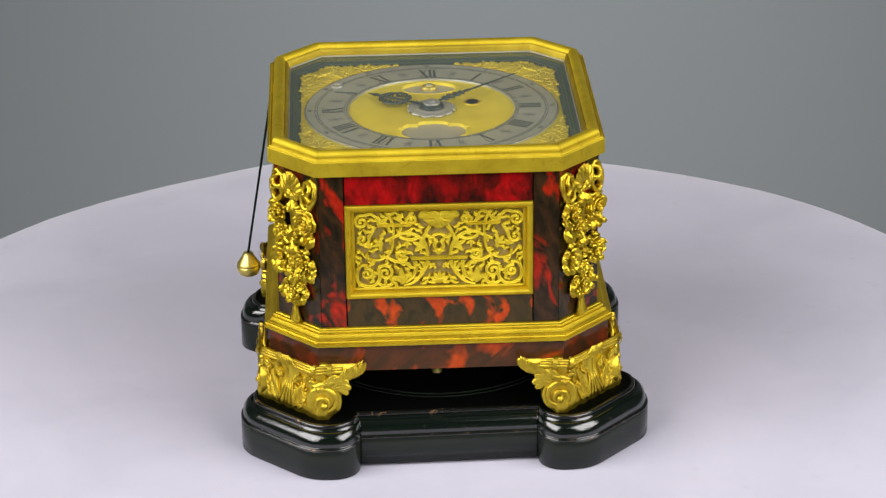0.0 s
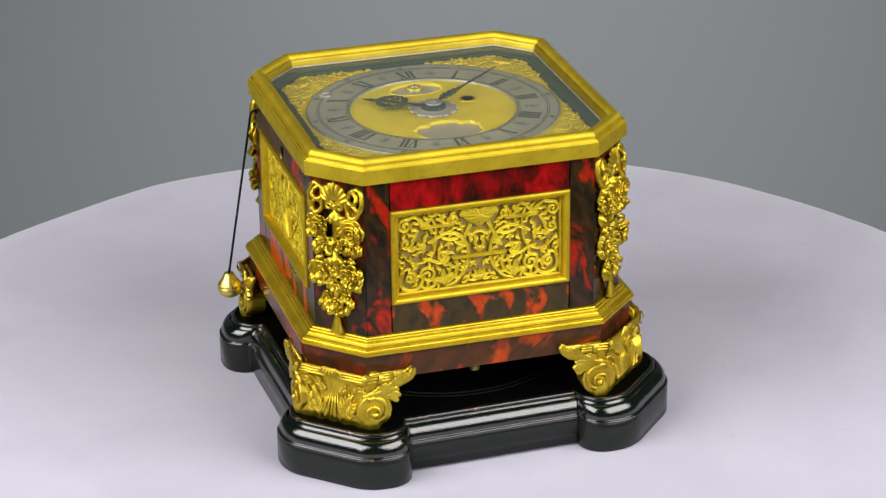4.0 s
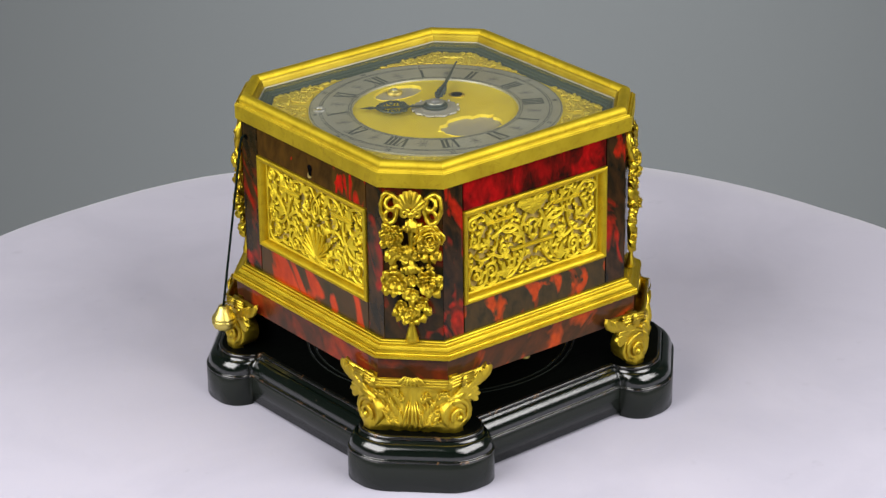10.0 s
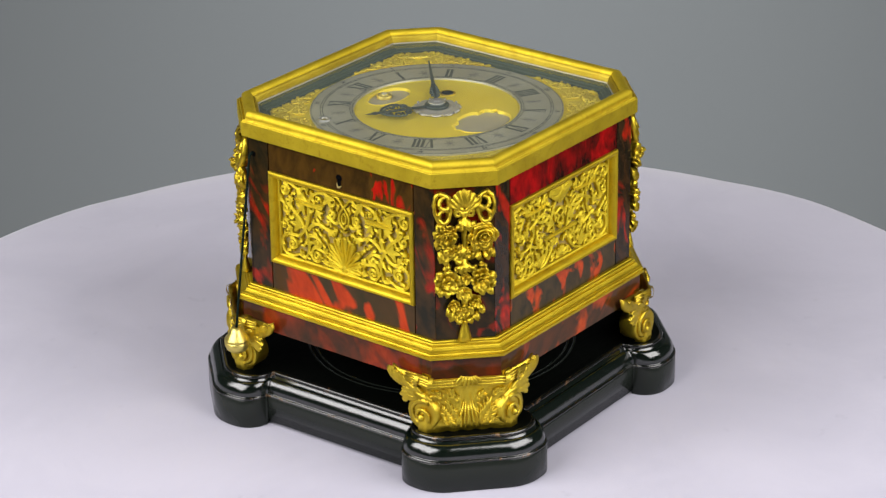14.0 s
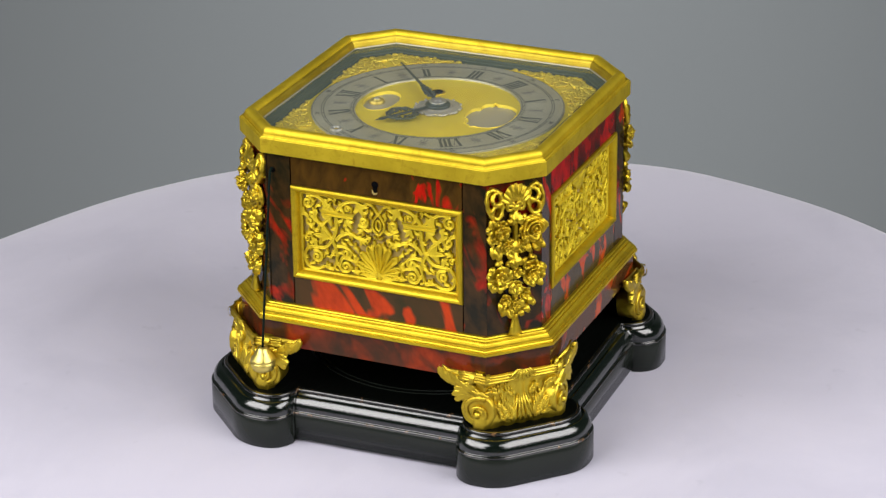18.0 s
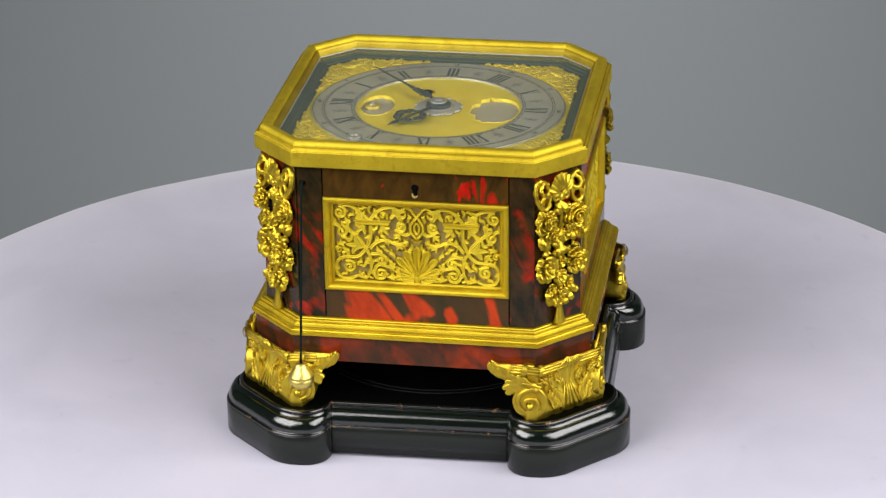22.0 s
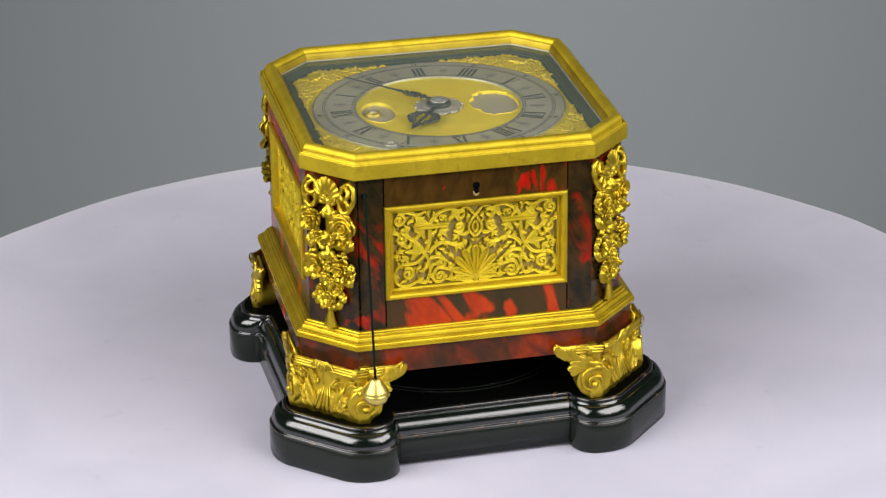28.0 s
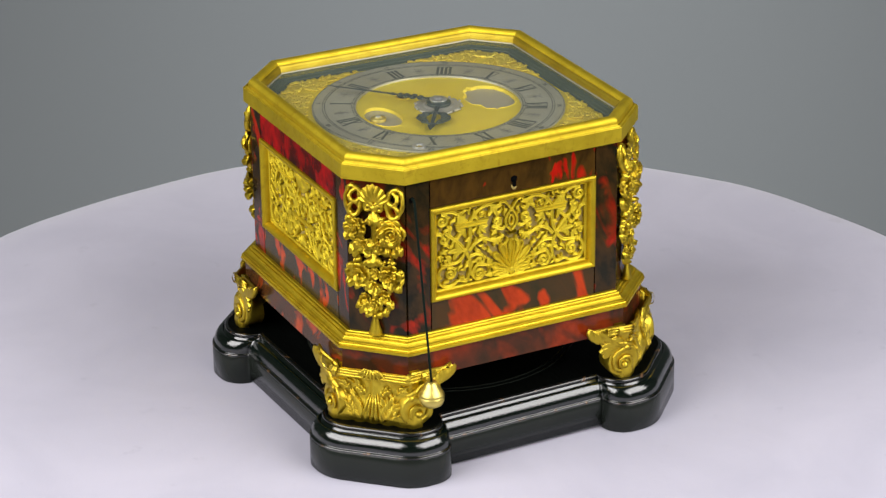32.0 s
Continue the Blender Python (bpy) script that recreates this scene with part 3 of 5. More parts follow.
def spiral_points(cx, cy, r0, r1, a0, turns, n=26):
    pts = []
    for i in range(n + 1):
        s = i / n
        a = radians(a0) + 2 * math.pi * turns * s
        r = r0 + (r1 - r0) * s ** 0.85
        pts.append((cx + r * math.cos(a), cy + r * math.sin(a)))
    return pts


def bezier(p0, p1, p2, p3, n=14):
    out = []
    for i in range(n + 1):
        t = i / n
        a, b, c, d = (1 - t) ** 3, 3 * t * (1 - t) ** 2, 3 * t * t * (1 - t), t ** 3
        out.append((a * p0[0] + b * p1[0] + c * p2[0] + d * p3[0], a * p0[1] + b * p1[1] + c * p2[1] + d * p3[1]))
    return out


def uneven(p, amount, size):
    """Shifts the points of a casting a little, as hand finishing leaves it."""
    out = []
    for v in p.v:
        v = Vector(v)
        out.append(tuple(v + noise.noise_vector(v / size) * amount + noise.noise_vector(v / (0.4 * size)) * (0.4 * amount)))
    p.v = out
    return p


def again_tree(ob, parent, m):
    o = again(ob, parent, m)
    for c in ob.children:
        again(c, o, c.matrix_basis)
    return o


# ---- the dial, twelve towards the far side ----
DIAL_Z = 0.1822


def polar(hour_deg, r):
    """A place on the dial: degrees clockwise from twelve, radius."""
    a = radians(90 - hour_deg)
    return Vector((r * math.cos(a), r * math.sin(a)))


def pierced_plate(outer, holes, z, depth):
    """A flat plate with holes that go through it."""
    bm = bmesh.new()
    edges = []
    for loop in [outer] + holes:
        vs = [bm.verts.new((x, y, z)) for x, y in loop]
        edges += [bm.edges.new((vs[i], vs[(i + 1) % len(vs)])) for i in range(len(vs))]
    bmesh.ops.triangle_fill(bm, use_beauty=True, edges=edges)
    verts = [v.co.copy() for v in bm.verts]
    bm.verts.index_update()
    faces = [[v.index for v in f.verts] for f in bm.faces]
    bm.free()
    p = Pile().add(verts, faces)
    for loop in [outer] + holes:
        p.grid([[(x, y, z) for x, y in loop], [(x, y, z - depth) for x, y in loop]], wrap_v=True)
    return p


def calendar_outline(scale=1.0):
    half = [(0.0, 0.0192), (0.0055, 0.0196), (0.0085, 0.0212), (0.0098, 0.0240), (0.0125, 0.0236), (0.0158, 0.0240), (0.0178, 0.0262), (0.0184, 0.0285), (0.0212, 0.0292), (0.0192, 0.0322), (0.0200, 0.0362), (0.0184, 0.0412), (0.0142, 0.0456), (0.0075, 0.0480)]
    pts = half + [(0.0, 0.0486)] + [(-u, r) for u, r in reversed(half[1:])]
    mid = (0.0, 0.0325)
    return [((u - mid[0]) * scale, -(mid[1] + (r - mid[1]) * scale)) for u, r in pts]


def lunette_outline(scale=1.0):
    pts = []
    for i in range(40):
        a = 2 * math.pi * i / 40
        x = 0.0168 * math.cos(a)
        y = 0.0370 + 0.0105 * math.sin(a) * (1.0 if math.sin(a) > 0 else 0.95)
        pts.append((x * scale, 0.0370 + (y - 0.0370) * scale))
    return pts


def circle(c, r, n=24):
    return [(c[0] + r * math.cos(2 * math.pi * i / n), c[1] + r * math.sin(2 * math.pi * i / n)) for i in range(n)]


WIND = polar(66, 0.0275)


def dial():
    plate = pierced_plate(octagon(0.0835, 0.066), [calendar_outline(), lunette_outline(), circle(WIND, 0.0040)], DIAL_Z, 0.0004).make("dial_plate", GILT_MATT, CLOCK, "matted gilt dial plate with shaped openings")
    back = Pile().add([(x, y, DIAL_Z - 0.0018) for x, y in circle((0, 0), 0.0495, 48)], [list(range(48))])
    back.make("date_disc", DULL_SILVER, plate, "silvered disc behind the dial openings")
    # bevelled gilt edge round the two openings
    for line in (calendar_outline, lunette_outline):
        rows = [[(x, y, DIAL_Z + h) for x, y in line(k)] for k, h in ((1.03, -0.0002), (1.025, 0.0002), (1.0, 0.0001), (0.99, -0.0008), (0.985, -0.0018))]
        Pile().grid(rows, wrap_v=True).make("opening_bevel", GILT_MATT, plate)
    Pile().lathe([(0.0040, -0.001), (0.0040, 0.0004), (0.0050, 0.0004), (0.0052, 0.0)], 24, (WIND.x, WIND.y, DIAL_Z)).make("winding_collar", GILT, plate, "", True)
    Pile().lathe([(0.0, 0.0006), (0.0036, 0.0006)], 20, (WIND.x, WIND.y, DIAL_Z)).make("winding_hole", DARK_HOLE, plate)
    k = Vector((0.0, 0.0405))
    Pile().lathe([(0.0046, -0.0017), (0.0046, 0.0000), (0.0042, 0.0004), (0.0024, 0.0005), (0.0024, 0.0009), (0.0, 0.0011)], 28, (k.x, k.y, DIAL_Z)).make("regulator_knob", BRASS, plate, "turned brass knob", True)
    Pile().lathe([(0.0, 0.0017), (0.0015, 0.0016), (0.0019, 0.0008)], 14, (k.x, k.y, DIAL_Z)).make("screw_head", SILVER, plate, "", True)
    return plate


DIAL = dial()


def stroke(p, ang, t0, r0, t1, r1, w, z):
    """A straight engraved bar between two places on the ring: t is the tangential shift, r the radius."""
    u, v = polar(ang, 1.0), polar(ang + 90, 1.0)
    a, b = u * r0 + v * t0, u * r1 + v * t1
    d = (b - a).normalized()
    s = Vector((-d.y, d.x)) * (w / 2)
    p.add([(q.x, q.y, zz) for zz in (z, z + 0.00012) for q in (a - s, a + s, b + s, b - s)], [(0, 1, 2, 3), (4, 5, 6, 7), (0, 1, 5, 4), (1, 2, 6, 5), (2, 3, 7, 6), (3, 0, 4, 7)])


ROMAN = ("XII", "I", "II", "III", "IIII", "V", "VI", "VII", "VIII", "IX", "X", "XI")


def chapter_ring():
    ro, ri, z1 = 0.0767, 0.0502, DIAL_Z + 0.0012
    ring = Pile().lathe([(ri, DIAL_Z), (ri, z1 - 0.0002), (ri + 0.0003, z1), (ro - 0.0004, z1), (ro, z1 - 0.0004), (ro, DIAL_Z)], 120).make("chapter_ring", SILVER, CLOCK, "silvered chapter ring with black roman hours")
    # highlight on the ring's inner edge, put in as brighter metal
    Pile().lathe([(ri - 0.0001, DIAL_Z), (ri - 0.0001, z1 - 0.0002), (ri + 0.0004, z1 + 0.00006)], 120).make("ring_edge", BRIGHT, ring, "inner edge highlight, put in as brighter metal", True)
    thick, thin = 0.0016, 0.00034
    r0, r1 = 0.0534, 0.0658
    for h, word in enumerate(ROMAN):
        p = Pile()
        ang = 30 * h
        widths = {"I": 0.0026, "V": 0.0056, "X": 0.0056}
        total = sum(widths[c] for c in word)
        x = -total / 2
        for c in word:
            w = widths[c]
            m = x + w / 2
            if c == "I":
                stroke(p, ang, m, r0, m, r1, thick, z1)
            elif c == "V":
                stroke(p, ang, m - 0.0020, r1, m, r0, thick, z1)
                stroke(p, ang, m + 0.0021, r1, m + 0.0004, r0, thin, z1)
            else:
                stroke(p, ang, m - 0.0020, r1, m + 0.0020, r0, thick, z1)
                stroke(p, ang, m + 0.0020, r1, m - 0.0020, r0, thin, z1)
            x += w
        for r in (r0, r1):
            stroke(p, ang, -total / 2, r, total / 2, r, thin, z1)
        p.make("hour_numeral", BLACK_WAX, ring)
        q = Pile()
        a2 = ang + 15
        for k in range(4):
            b = math.pi * k / 4
            l = 0.0036 if k % 2 == 0 else 0.0027
            stroke(q, a2, -l * math.cos(b), 0.0598 - l * math.sin(b), l * math.cos(b), 0.0598 + l * math.sin(b), 0.0004, z1)
        stroke(q, a2, 0, 0.0534, 0, 0.0640, 0.0003, z1)
        for s in (-1, 1):
            stroke(q, a2, 0.0008 * s, 0.0622, 0.0022 * s, 0.0640, 0.0004, z1)
            stroke(q, a2, 0.0008 * s, 0.0574, 0.0022 * s, 0.0556, 0.0004, z1)
        q.make("half_hour_mark", GREY_WAX, ring)
    for r, w in ((0.0690, 0.00035), (0.0704, 0.00030), (0.0760, 0.0003), (0.0526, 0.0003), (0.0512, 0.0003)):
        Pile().lathe([(r - w / 2, z1), (r - w / 2, z1 + 0.00012), (r + w / 2, z1 + 0.00012), (r + w / 2, z1)], 96).make("engraved_circle", BLACK_WAX, ring)
    p = Pile()
    for k in range(60):
        stroke(p, 6 * k, 0, 0.0690, 0, 0.0704, 0.0003 if k % 5 else 0.0006, z1)
    for k in range(48):
        stroke(p, 7.5 * k, 0, 0.0512, 0, 0.0526, 0.0003, z1)
    p.make("minute_ticks", BLACK_WAX, ring)
    for k in range(1, 13):
        c = bpy.data.curves.new("minute_numeral", "FONT")
        c.body, c.size, c.align_x, c.align_y = str(5 * k), 0.0038, "CENTER", "CENTER"
        c.extrude, c.resolution_u = 0.00006, 3
        o = new("minute_text", c)
        me = bpy.data.meshes.new_from_object(o)
        bpy.data.objects.remove(o)
        me.materials.clear()
        me.materials.append(BLACK_WAX)
        pt = polar(30 * k, 0.0730)
        n = new("minute_numeral", me)
        n.parent = ring
        n.matrix_basis = pose(pt.x, pt.y, z1 + 0.0001, 0, 0, -30 * k)
    e = polar(306, 0.0700)
    Pile().lathe([(0.0040, 0.0), (0.0040, 0.0010), (0.0034, 0.0014), (0.0022, 0.0012), (0.0020, 0.0002)], 22, (e.x, e.y, z1)).make("eyelet", BRIGHT, ring, "small bright eyelet", True)
    Pile().lathe([(0.0, 0.00016), (0.0021, 0.00016)], 16, (e.x, e.y, z1)).make("eyelet_hole", GILT, ring)
    return ring


RING = chapter_ring()


def centre_and_pointers():
    z = DIAL_Z + 0.0004
    n = 72
    rows = []
    for r, h in ((0.0142, 0.0), (0.0138, 0.0008), (0.0125, 0.0011), (0.0095, 0.0009), (0.0085, 0.0014), (0.0050, 0.0014)):
        row = []
        for j in range(n):
            a = 2 * math.pi * j / n
            rr = r * (1 + (0.05 * math.cos(10 * a) if r > 0.012 else 0))
            row.append((rr * math.cos(a), rr * math.sin(a), z + h))
        rows.append(row)
    boss = Pile().grid(rows, wrap_v=True)
    for j in range(10):
        a = 2 * math.pi * (j + 0.5) / 10
        boss.ball((0.0143 * math.cos(a), 0.0143 * math.sin(a), z + 0.0007), 0.0009, 6, 4)
    boss.make("centre_boss", PALE_SILVER, CLOCK, "silvered engraved centre boss", False)
    hub = Pile().lathe([(0.0074, 0.0014), (0.0076, 0.0026), (0.0068, 0.0034), (0.0056, 0.0034), (0.0056, 0.0042), (0.0046, 0.0048), (0.0034, 0.0048), (0.0034, 0.0018)], 32, (0, 0, z))
    hub.make("hub", STEEL, CLOCK, "dark steel hub", True)
    Pile().lathe([(0.0, 0.0062), (0.0020, 0.0060), (0.0027, 0.0054), (0.0030, 0.0050), (0.0042, 0.0051), (0.0052, 0.0048), (0.0055, 0.0042), (0.0055, 0.0034)], 20, (0, 0, z)).make("hub_pin", BRIGHT, CLOCK, "", True)

    def hand(name, ang, zz, build, label):
        p = Pile()
        build(p)
        p.moved(Matrix.Translation((0, 0, zz)) @ Matrix.Rotation(radians(-ang), 4, "Z"))
        p.make(name, STEEL, CLOCK, label)

    def flat(p, pts, w, h=0.0007):
        p.tube([(x, y, 0) for x, y in pts], w, 6, h / (max(w) if isinstance(w, list) else w))

    def hour(p):
        flat(p, [(0, 0.004), (0, 0.012), (0, 0.017)], [0.0016, 0.0013, 0.0011])
        for s in (-1, 1):
            for cx, cy, r, a0, turns in ((0.0042, 0.0200, 0.0028, 200, 1.2), (0.0056, 0.0262, 0.0033, 230, 1.3), (0.0036, 0.0322, 0.0026, 250, 1.2)):
                pts = spiral_points(cx, cy, r, r * 0.35, a0, turns, 14)
                flat(p, [(s * x, y) for x, y in pts], 0.00038)
            flat(p, [(0, 0.016), (s * 0.0035, 0.0185), (s * 0.0078, 0.0225), (s * 0.0082, 0.0268), (s * 0.0058, 0.0315), (s * 0.0024, 0.0350), (0, 0.0362)], 0.0005)
        flat(p, [(0, 0.016), (0, 0.026), (0, 0.036)], [0.0009, 0.0011, 0.0009])
        flat(p, [(0, 0.035), (0, 0.0375), (0, 0.0395), (0, 0.0415), (0, 0.0455)], [0.0009, 0.0016, 0.0020, 0.0012, 0.0002])

    def minute(p):
        flat(p, [(0, 0.004), (0, 0.010), (0, 0.016)], [0.0016, 0.0012, 0.0011])
        for s in (-1, 1):
            for y0, r in ((0.0120, 0.0016), (0.0165, 0.0021), (0.0212, 0.0018), (0.0252, 0.0014)):
                flat(p, [(s * (x + r * 0.7), y) for x, y in spiral_points(0, y0, r, r * 0.3, 200, 1.2, 12)], 0.0006)
        flat(p, [(0, 0.012), (0, 0.020), (0, 0.028)], [0.0009, 0.0016, 0.0011])
        flat(p, [(0, 0.027), (0, 0.0295), (0, 0.032), (0, 0.050), (0, 0.0735)], [0.0010, 0.0019, 0.0012, 0.0010, 0.0006])

    def wide_hour(p):
        hour(p)
        p.moved(Matrix.Diagonal((1.2, 1.0, 1.0, 1.0)))

    hand("hour_hand", 303, z + 0.0022, wide_hour, "pierced blued steel hour hand")
    hand("minute_hand", 48.5, z + 0.0040, minute, "slender blued steel minute hand")


centre_and_pointers()


def spandrels():
    """Cast gilt corner ornaments that fill the space between ring and bezel."""
    rng = random.Random(5)
    p = Pile()
    up = Vector((0, 0, 1))
    c = Vector((0.0655, -0.0655, DIAL_Z))
    diag, across = Vector((1, -1, 0)).normalized(), Vector((1, 1, 0)).normalized()

    def at(a, d, h=0.0008):
        return c + across * a + diag * d + Vector((0, 0, h))

    def inside(a, d):
        v = at(a, d)
        return math.hypot(v.x, v.y) > 0.0785 and max(v.x, -v.y) < 0.0790 and (v.x - v.y) < 0.1420

    for j in range(9):
        a = radians(-100 + 25 * j)
        leaf(p, at(0.0016 * math.sin(a), -0.001 + 0.0016 * math.cos(a)), at(0.0066 * math.sin(a), -0.001 + 0.0062 * math.cos(a), 0.0014), 0.0015, up, 0.8)
    p.ball(at(0, -0.001, 0.001), (0.0026, 0.0026, 0.0018), 10, 6)
    spots = []
    for k in range(4000):
        a, d = rng.uniform(0.004, 0.042), rng.uniform(-0.030, 0.009)
        r = rng.choice((0.0034, 0.0027, 0.0020, 0.0014))
        if not inside(a, d) or not inside(a + r, d) or not inside(a, d - r) or not inside(a, d + r) or not inside(a - r, d):
            continue
        if any(math.hypot(a - x, d - y) < 0.82 * (r + q) for x, y, q in spots) or math.hypot(a, d) < 0.0066:
            continue
        spots.append((a, d, r))
    for x, y, r in spots:
        a0, turns = rng.uniform(0, 360), rng.choice((-1.3, 1.3))
        turn = [rng.uniform(0, 6.28) for k in range(3)]
        for s in (-1, 1):
            pts = spiral_points(x, y, r, r * 0.2, a0, turns, 16)
            p.tube([at(s * u, v, 0.0009) for u, v in pts], [0.00085 - 0.0003 * i / 16 for i in range(17)], 6, 0.9, up)
            p.ball(at(s * x, y, 0.0012), r * 0.26, 6, 4)
            for a in turn:
                leaf(p, at(s * (x + 0.7 * r * math.cos(a)), y + 0.7 * r * math.sin(a)), at(s * (x + 1.35 * r * math.cos(a)), y + 1.35 * r * math.sin(a), 0.0013), 0.30 * r, up, 0.9, 0, 4)
    p.v = [(x, y, DIAL_Z + 0.7 * (z - DIAL_Z)) for x, y, z in p.v]
    me = p.make("spandrel", GILT_PALE, CLOCK, "cast gilt spandrel of scrolling leaves", True)
    for k in range(1, 4):
        again(me, CLOCK, quarter(k))


spandrels()


# ---- pierced side panels; built facing the near side, right is +x ----
FR_B = 0.0047


def frame_moulding():
    """Four bars that fall inwards from a rounded outer shoulder to the sunk fret."""
    w, z0, z1 = FR_W, FR_Z0, FR_Z1
    prof = [(0.0, -0.0012), (0.0, 0.0006), (0.0002, 0.0011), (0.0006, 0.0015), (0.0013, 0.0017), (0.0021, 0.0015), (0.0029, 0.0009), (0.0035, 0.0000), (0.0039, -0.0010), (0.0041, -0.0019), (0.0042, -0.0026), (0.0046, -0.0027), (0.0047, -0.0046)]
    corners = ((-w, z0, 1, 1), (w, z0, -1, 1), (w, z1, -1, -1), (-w, z1, 1, -1))
    out = []
    for k in range(4):
        (xa, za, sa, ta), (xb, zb, sb, tb) = corners[k], corners[(k + 1) % 4]
        rows = [[(xa + sa * i, -WALL_D - h, za + ta * i), (xb + sb * i, -WALL_D - h, zb + tb * i)] for i, h in prof]
        out.append(Pile().grid(rows))
    return out


FX, FZ = FR_W - FR_B - 0.0003, FR_Z1 - FR_Z0 - 2 * FR_B - 0.0006


def blade(p, pts, width, up, height, groove=0.45, blunt=0.08):
    """A curved tapering leaf along pts: widest two fifths of the way, with a groove down its middle."""
    pts = [Vector(q) for q in pts]
    n = len(pts) - 1
    rows = []
    for i, q in enumerate(pts):
        d = (pts[min(i + 1, n)] - pts[max(i - 1, 0)]).normalized()
        side = d.cross(up).normalized()
        s = i / n
        w = width * (0.40 + 0.75 * math.sin(math.pi * min(1.0, 0.15 + s * 0.85))) * (1 - 0.45 * s)
        if blunt > 0.2 and s > 0.5:
            w = width
        if i == n:
            w = width * blunt
        rows.append([q - side * w - up * 0.0014, q - side * (w * 0.95) + up * (height * 0.8), q - side * (w * 0.6) + up * height, q + up * (height * (1 - groove)), q + side * (w * 0.6) + up * height, q + side * (w * 0.95) + up * (height * 0.8), q + side * w - up * 0.0014])
    return p.grid(rows)


def fret(kind):
    """Scrolling strapwork and leaves, alike on both halves: u from 0 in the middle to 1 at the edge, v from 0 to 1 upwards."""
    p = Pile()
    up = Vector((0, -1, 0))
    z0 = FR_Z0 + FR_B + 0.0003
    asp = FX / FZ
    taken = set()

    def at(u, v, h=0.0):
        return Vector((u * FX, -WALL_D + 0.0036 - h, z0 + v * FZ))

    def mark(u, v, r=1):
        i, j = int(u * 96), int(v * 92)
        for a in range(-r, r + 1):
            for b in range(-r, r + 1):
                taken.add((i + a, j + b))

    def room(u, v):
        """Free distance round a place, in v units, up to 0.12."""
        i, j = int(u * 96), int(v * 92)
        for r in range(11):
            for a in range(-r, r + 1):
                for b in range(-r, r + 1):
                    if (i + a, j + b) in taken or not 0 <= j + b < 92 or i + a > 95:
                        return r / 92
        return 0.12

    def line(pts, w0, w1=None, h=0.0010):
        n = len(pts) - 1
        w1 = w0 if w1 is None else w1
        for s in (-1, 1):
            p.ribbon([at(s * u, v) for u, v in pts], [w0 + (w1 - w0) * i / n for i in range(n + 1)], h, up)
        for u, v in pts:
            mark(abs(u), v)

    def vine(pts, w0=0.00118, w1=0.00085):
        """A stem that runs smoothly through the places given."""
        q = [pts[0]] + list(pts) + [pts[-1]]
        out = []
        for k in range(1, len(q) - 2):
            for i in range(6):
                t = i / 6
                out.append(tuple(0.5 * (2 * b + (c - a) * t + (2 * a - 5 * b + 4 * c - d) * t * t + (3 * b - a - 3 * c + d) * t ** 3) for a, b, c, d in zip(*q[k - 1:k + 3])))
        out.append(pts[-1])
        line(out, w0, w1)
        return out

    def lobe(u, v, ang, size, bend, wide=0.42):
        """One leaf finger that leaves at ang and bends round by bend degrees."""
        pts, a = [(u, v)], radians(ang)
        for k in range(6):
            u, v = u + size / 6 * math.cos(a) / asp, v + size / 6 * math.sin(a)
            if not (0.012 < v < 0.988 and u < 0.988):
                break
            pts.append((u, v))
            a += radians(bend) / 6
        if len(pts) < 5:
            return
        for s in (-1, 1):
            blade(p, [at(s * a, b, 0.0002) for a, b in pts], size * FZ * wide * 0.5, up, 0.0008, 0.35)
        for a, b in pts[1:]:
            mark(abs(a), b, 1)

    def heading(pts, i):
        (ua, va), (ub, vb) = pts[max(i - 1, 0)], pts[min(i + 1, len(pts) - 1)]
        return math.degrees(math.atan2(vb - va, (ub - ua) * asp))

    def curl(u, v, r, a0, turns, w=0.0010):
        """A volute with a round eye; it begins at r in the direction a0."""
        pts = [(u + x / asp, v + y) for x, y in spiral_points(0, 0, r, r * 0.18, a0, turns, 24)]
        line(pts, w, w * 0.75)
        for s in (-1, 1):
            p.ball(at(s * pts[-1][0], pts[-1][1], 0.0004), (0.0011, 0.0009, 0.0011), 8, 5)
        e = 1 if turns < 0 else -1
        for k in (3, 8):
            lobe(pts[k][0], pts[k][1], heading(pts, k) + e * 25, r * 0.62, e * 80)
        return pts

    def acan(u, v, ang, size, n=4, bend=30, back=1):
        """A leaf of fingers: the middle one long, the others fall away on both sides and curl back."""
        lobe(u, v, ang, size, bend, 0.42)
        for k in range(1, n):
            d = size * (0.92 - 0.15 * k)
            for e in (-1, 1):
                g = 0.10 * k
                lobe(u + g * size * math.cos(radians(ang)) / asp, v + g * size * math.sin(radians(ang)), ang + e * (16 + 17 * k), d, bend * 0.5 + e * 55 * back, 0.46)

    def sprigs(pts, places, size=0.085, side=0):
        """Curling leaf fingers thrown off a stem."""
        n = len(pts) - 1
        for k, f in enumerate(places):
            i = round(n * f)
            e = side or (1 if k % 2 else -1)
            h = heading(pts, i)
            lobe(pts[i][0], pts[i][1], h + e * 28, size, e * 85)
            lobe(pts[i][0], pts[i][1], h + e * 62, size * 0.66, e * 50)

    def bar(u0, u1, v, t):
        for s in (-1, 1) if u0 > 0 else (1,):
            inner = u0 if u0 > 0 else -u1
            rows = []
            for dz, h in ((-t, -0.0004), (-t * 0.8, 0.0014), (-t * 0.45, 0.0014), (-t * 0.3, 0.0008), (t * 0.3, 0.0008), (t * 0.45, 0.0014), (t * 0.8, 0.0014), (t, -0.0004)):
                rows.append([at(s * (inner - dz * 0.5), v + dz, h), at(s * (u1 + dz * 0.5), v + dz, h)])
            p.grid(rows)
        for k in range(25):
            mark(u0 + (u1 - u0) * k / 24, v, 3)

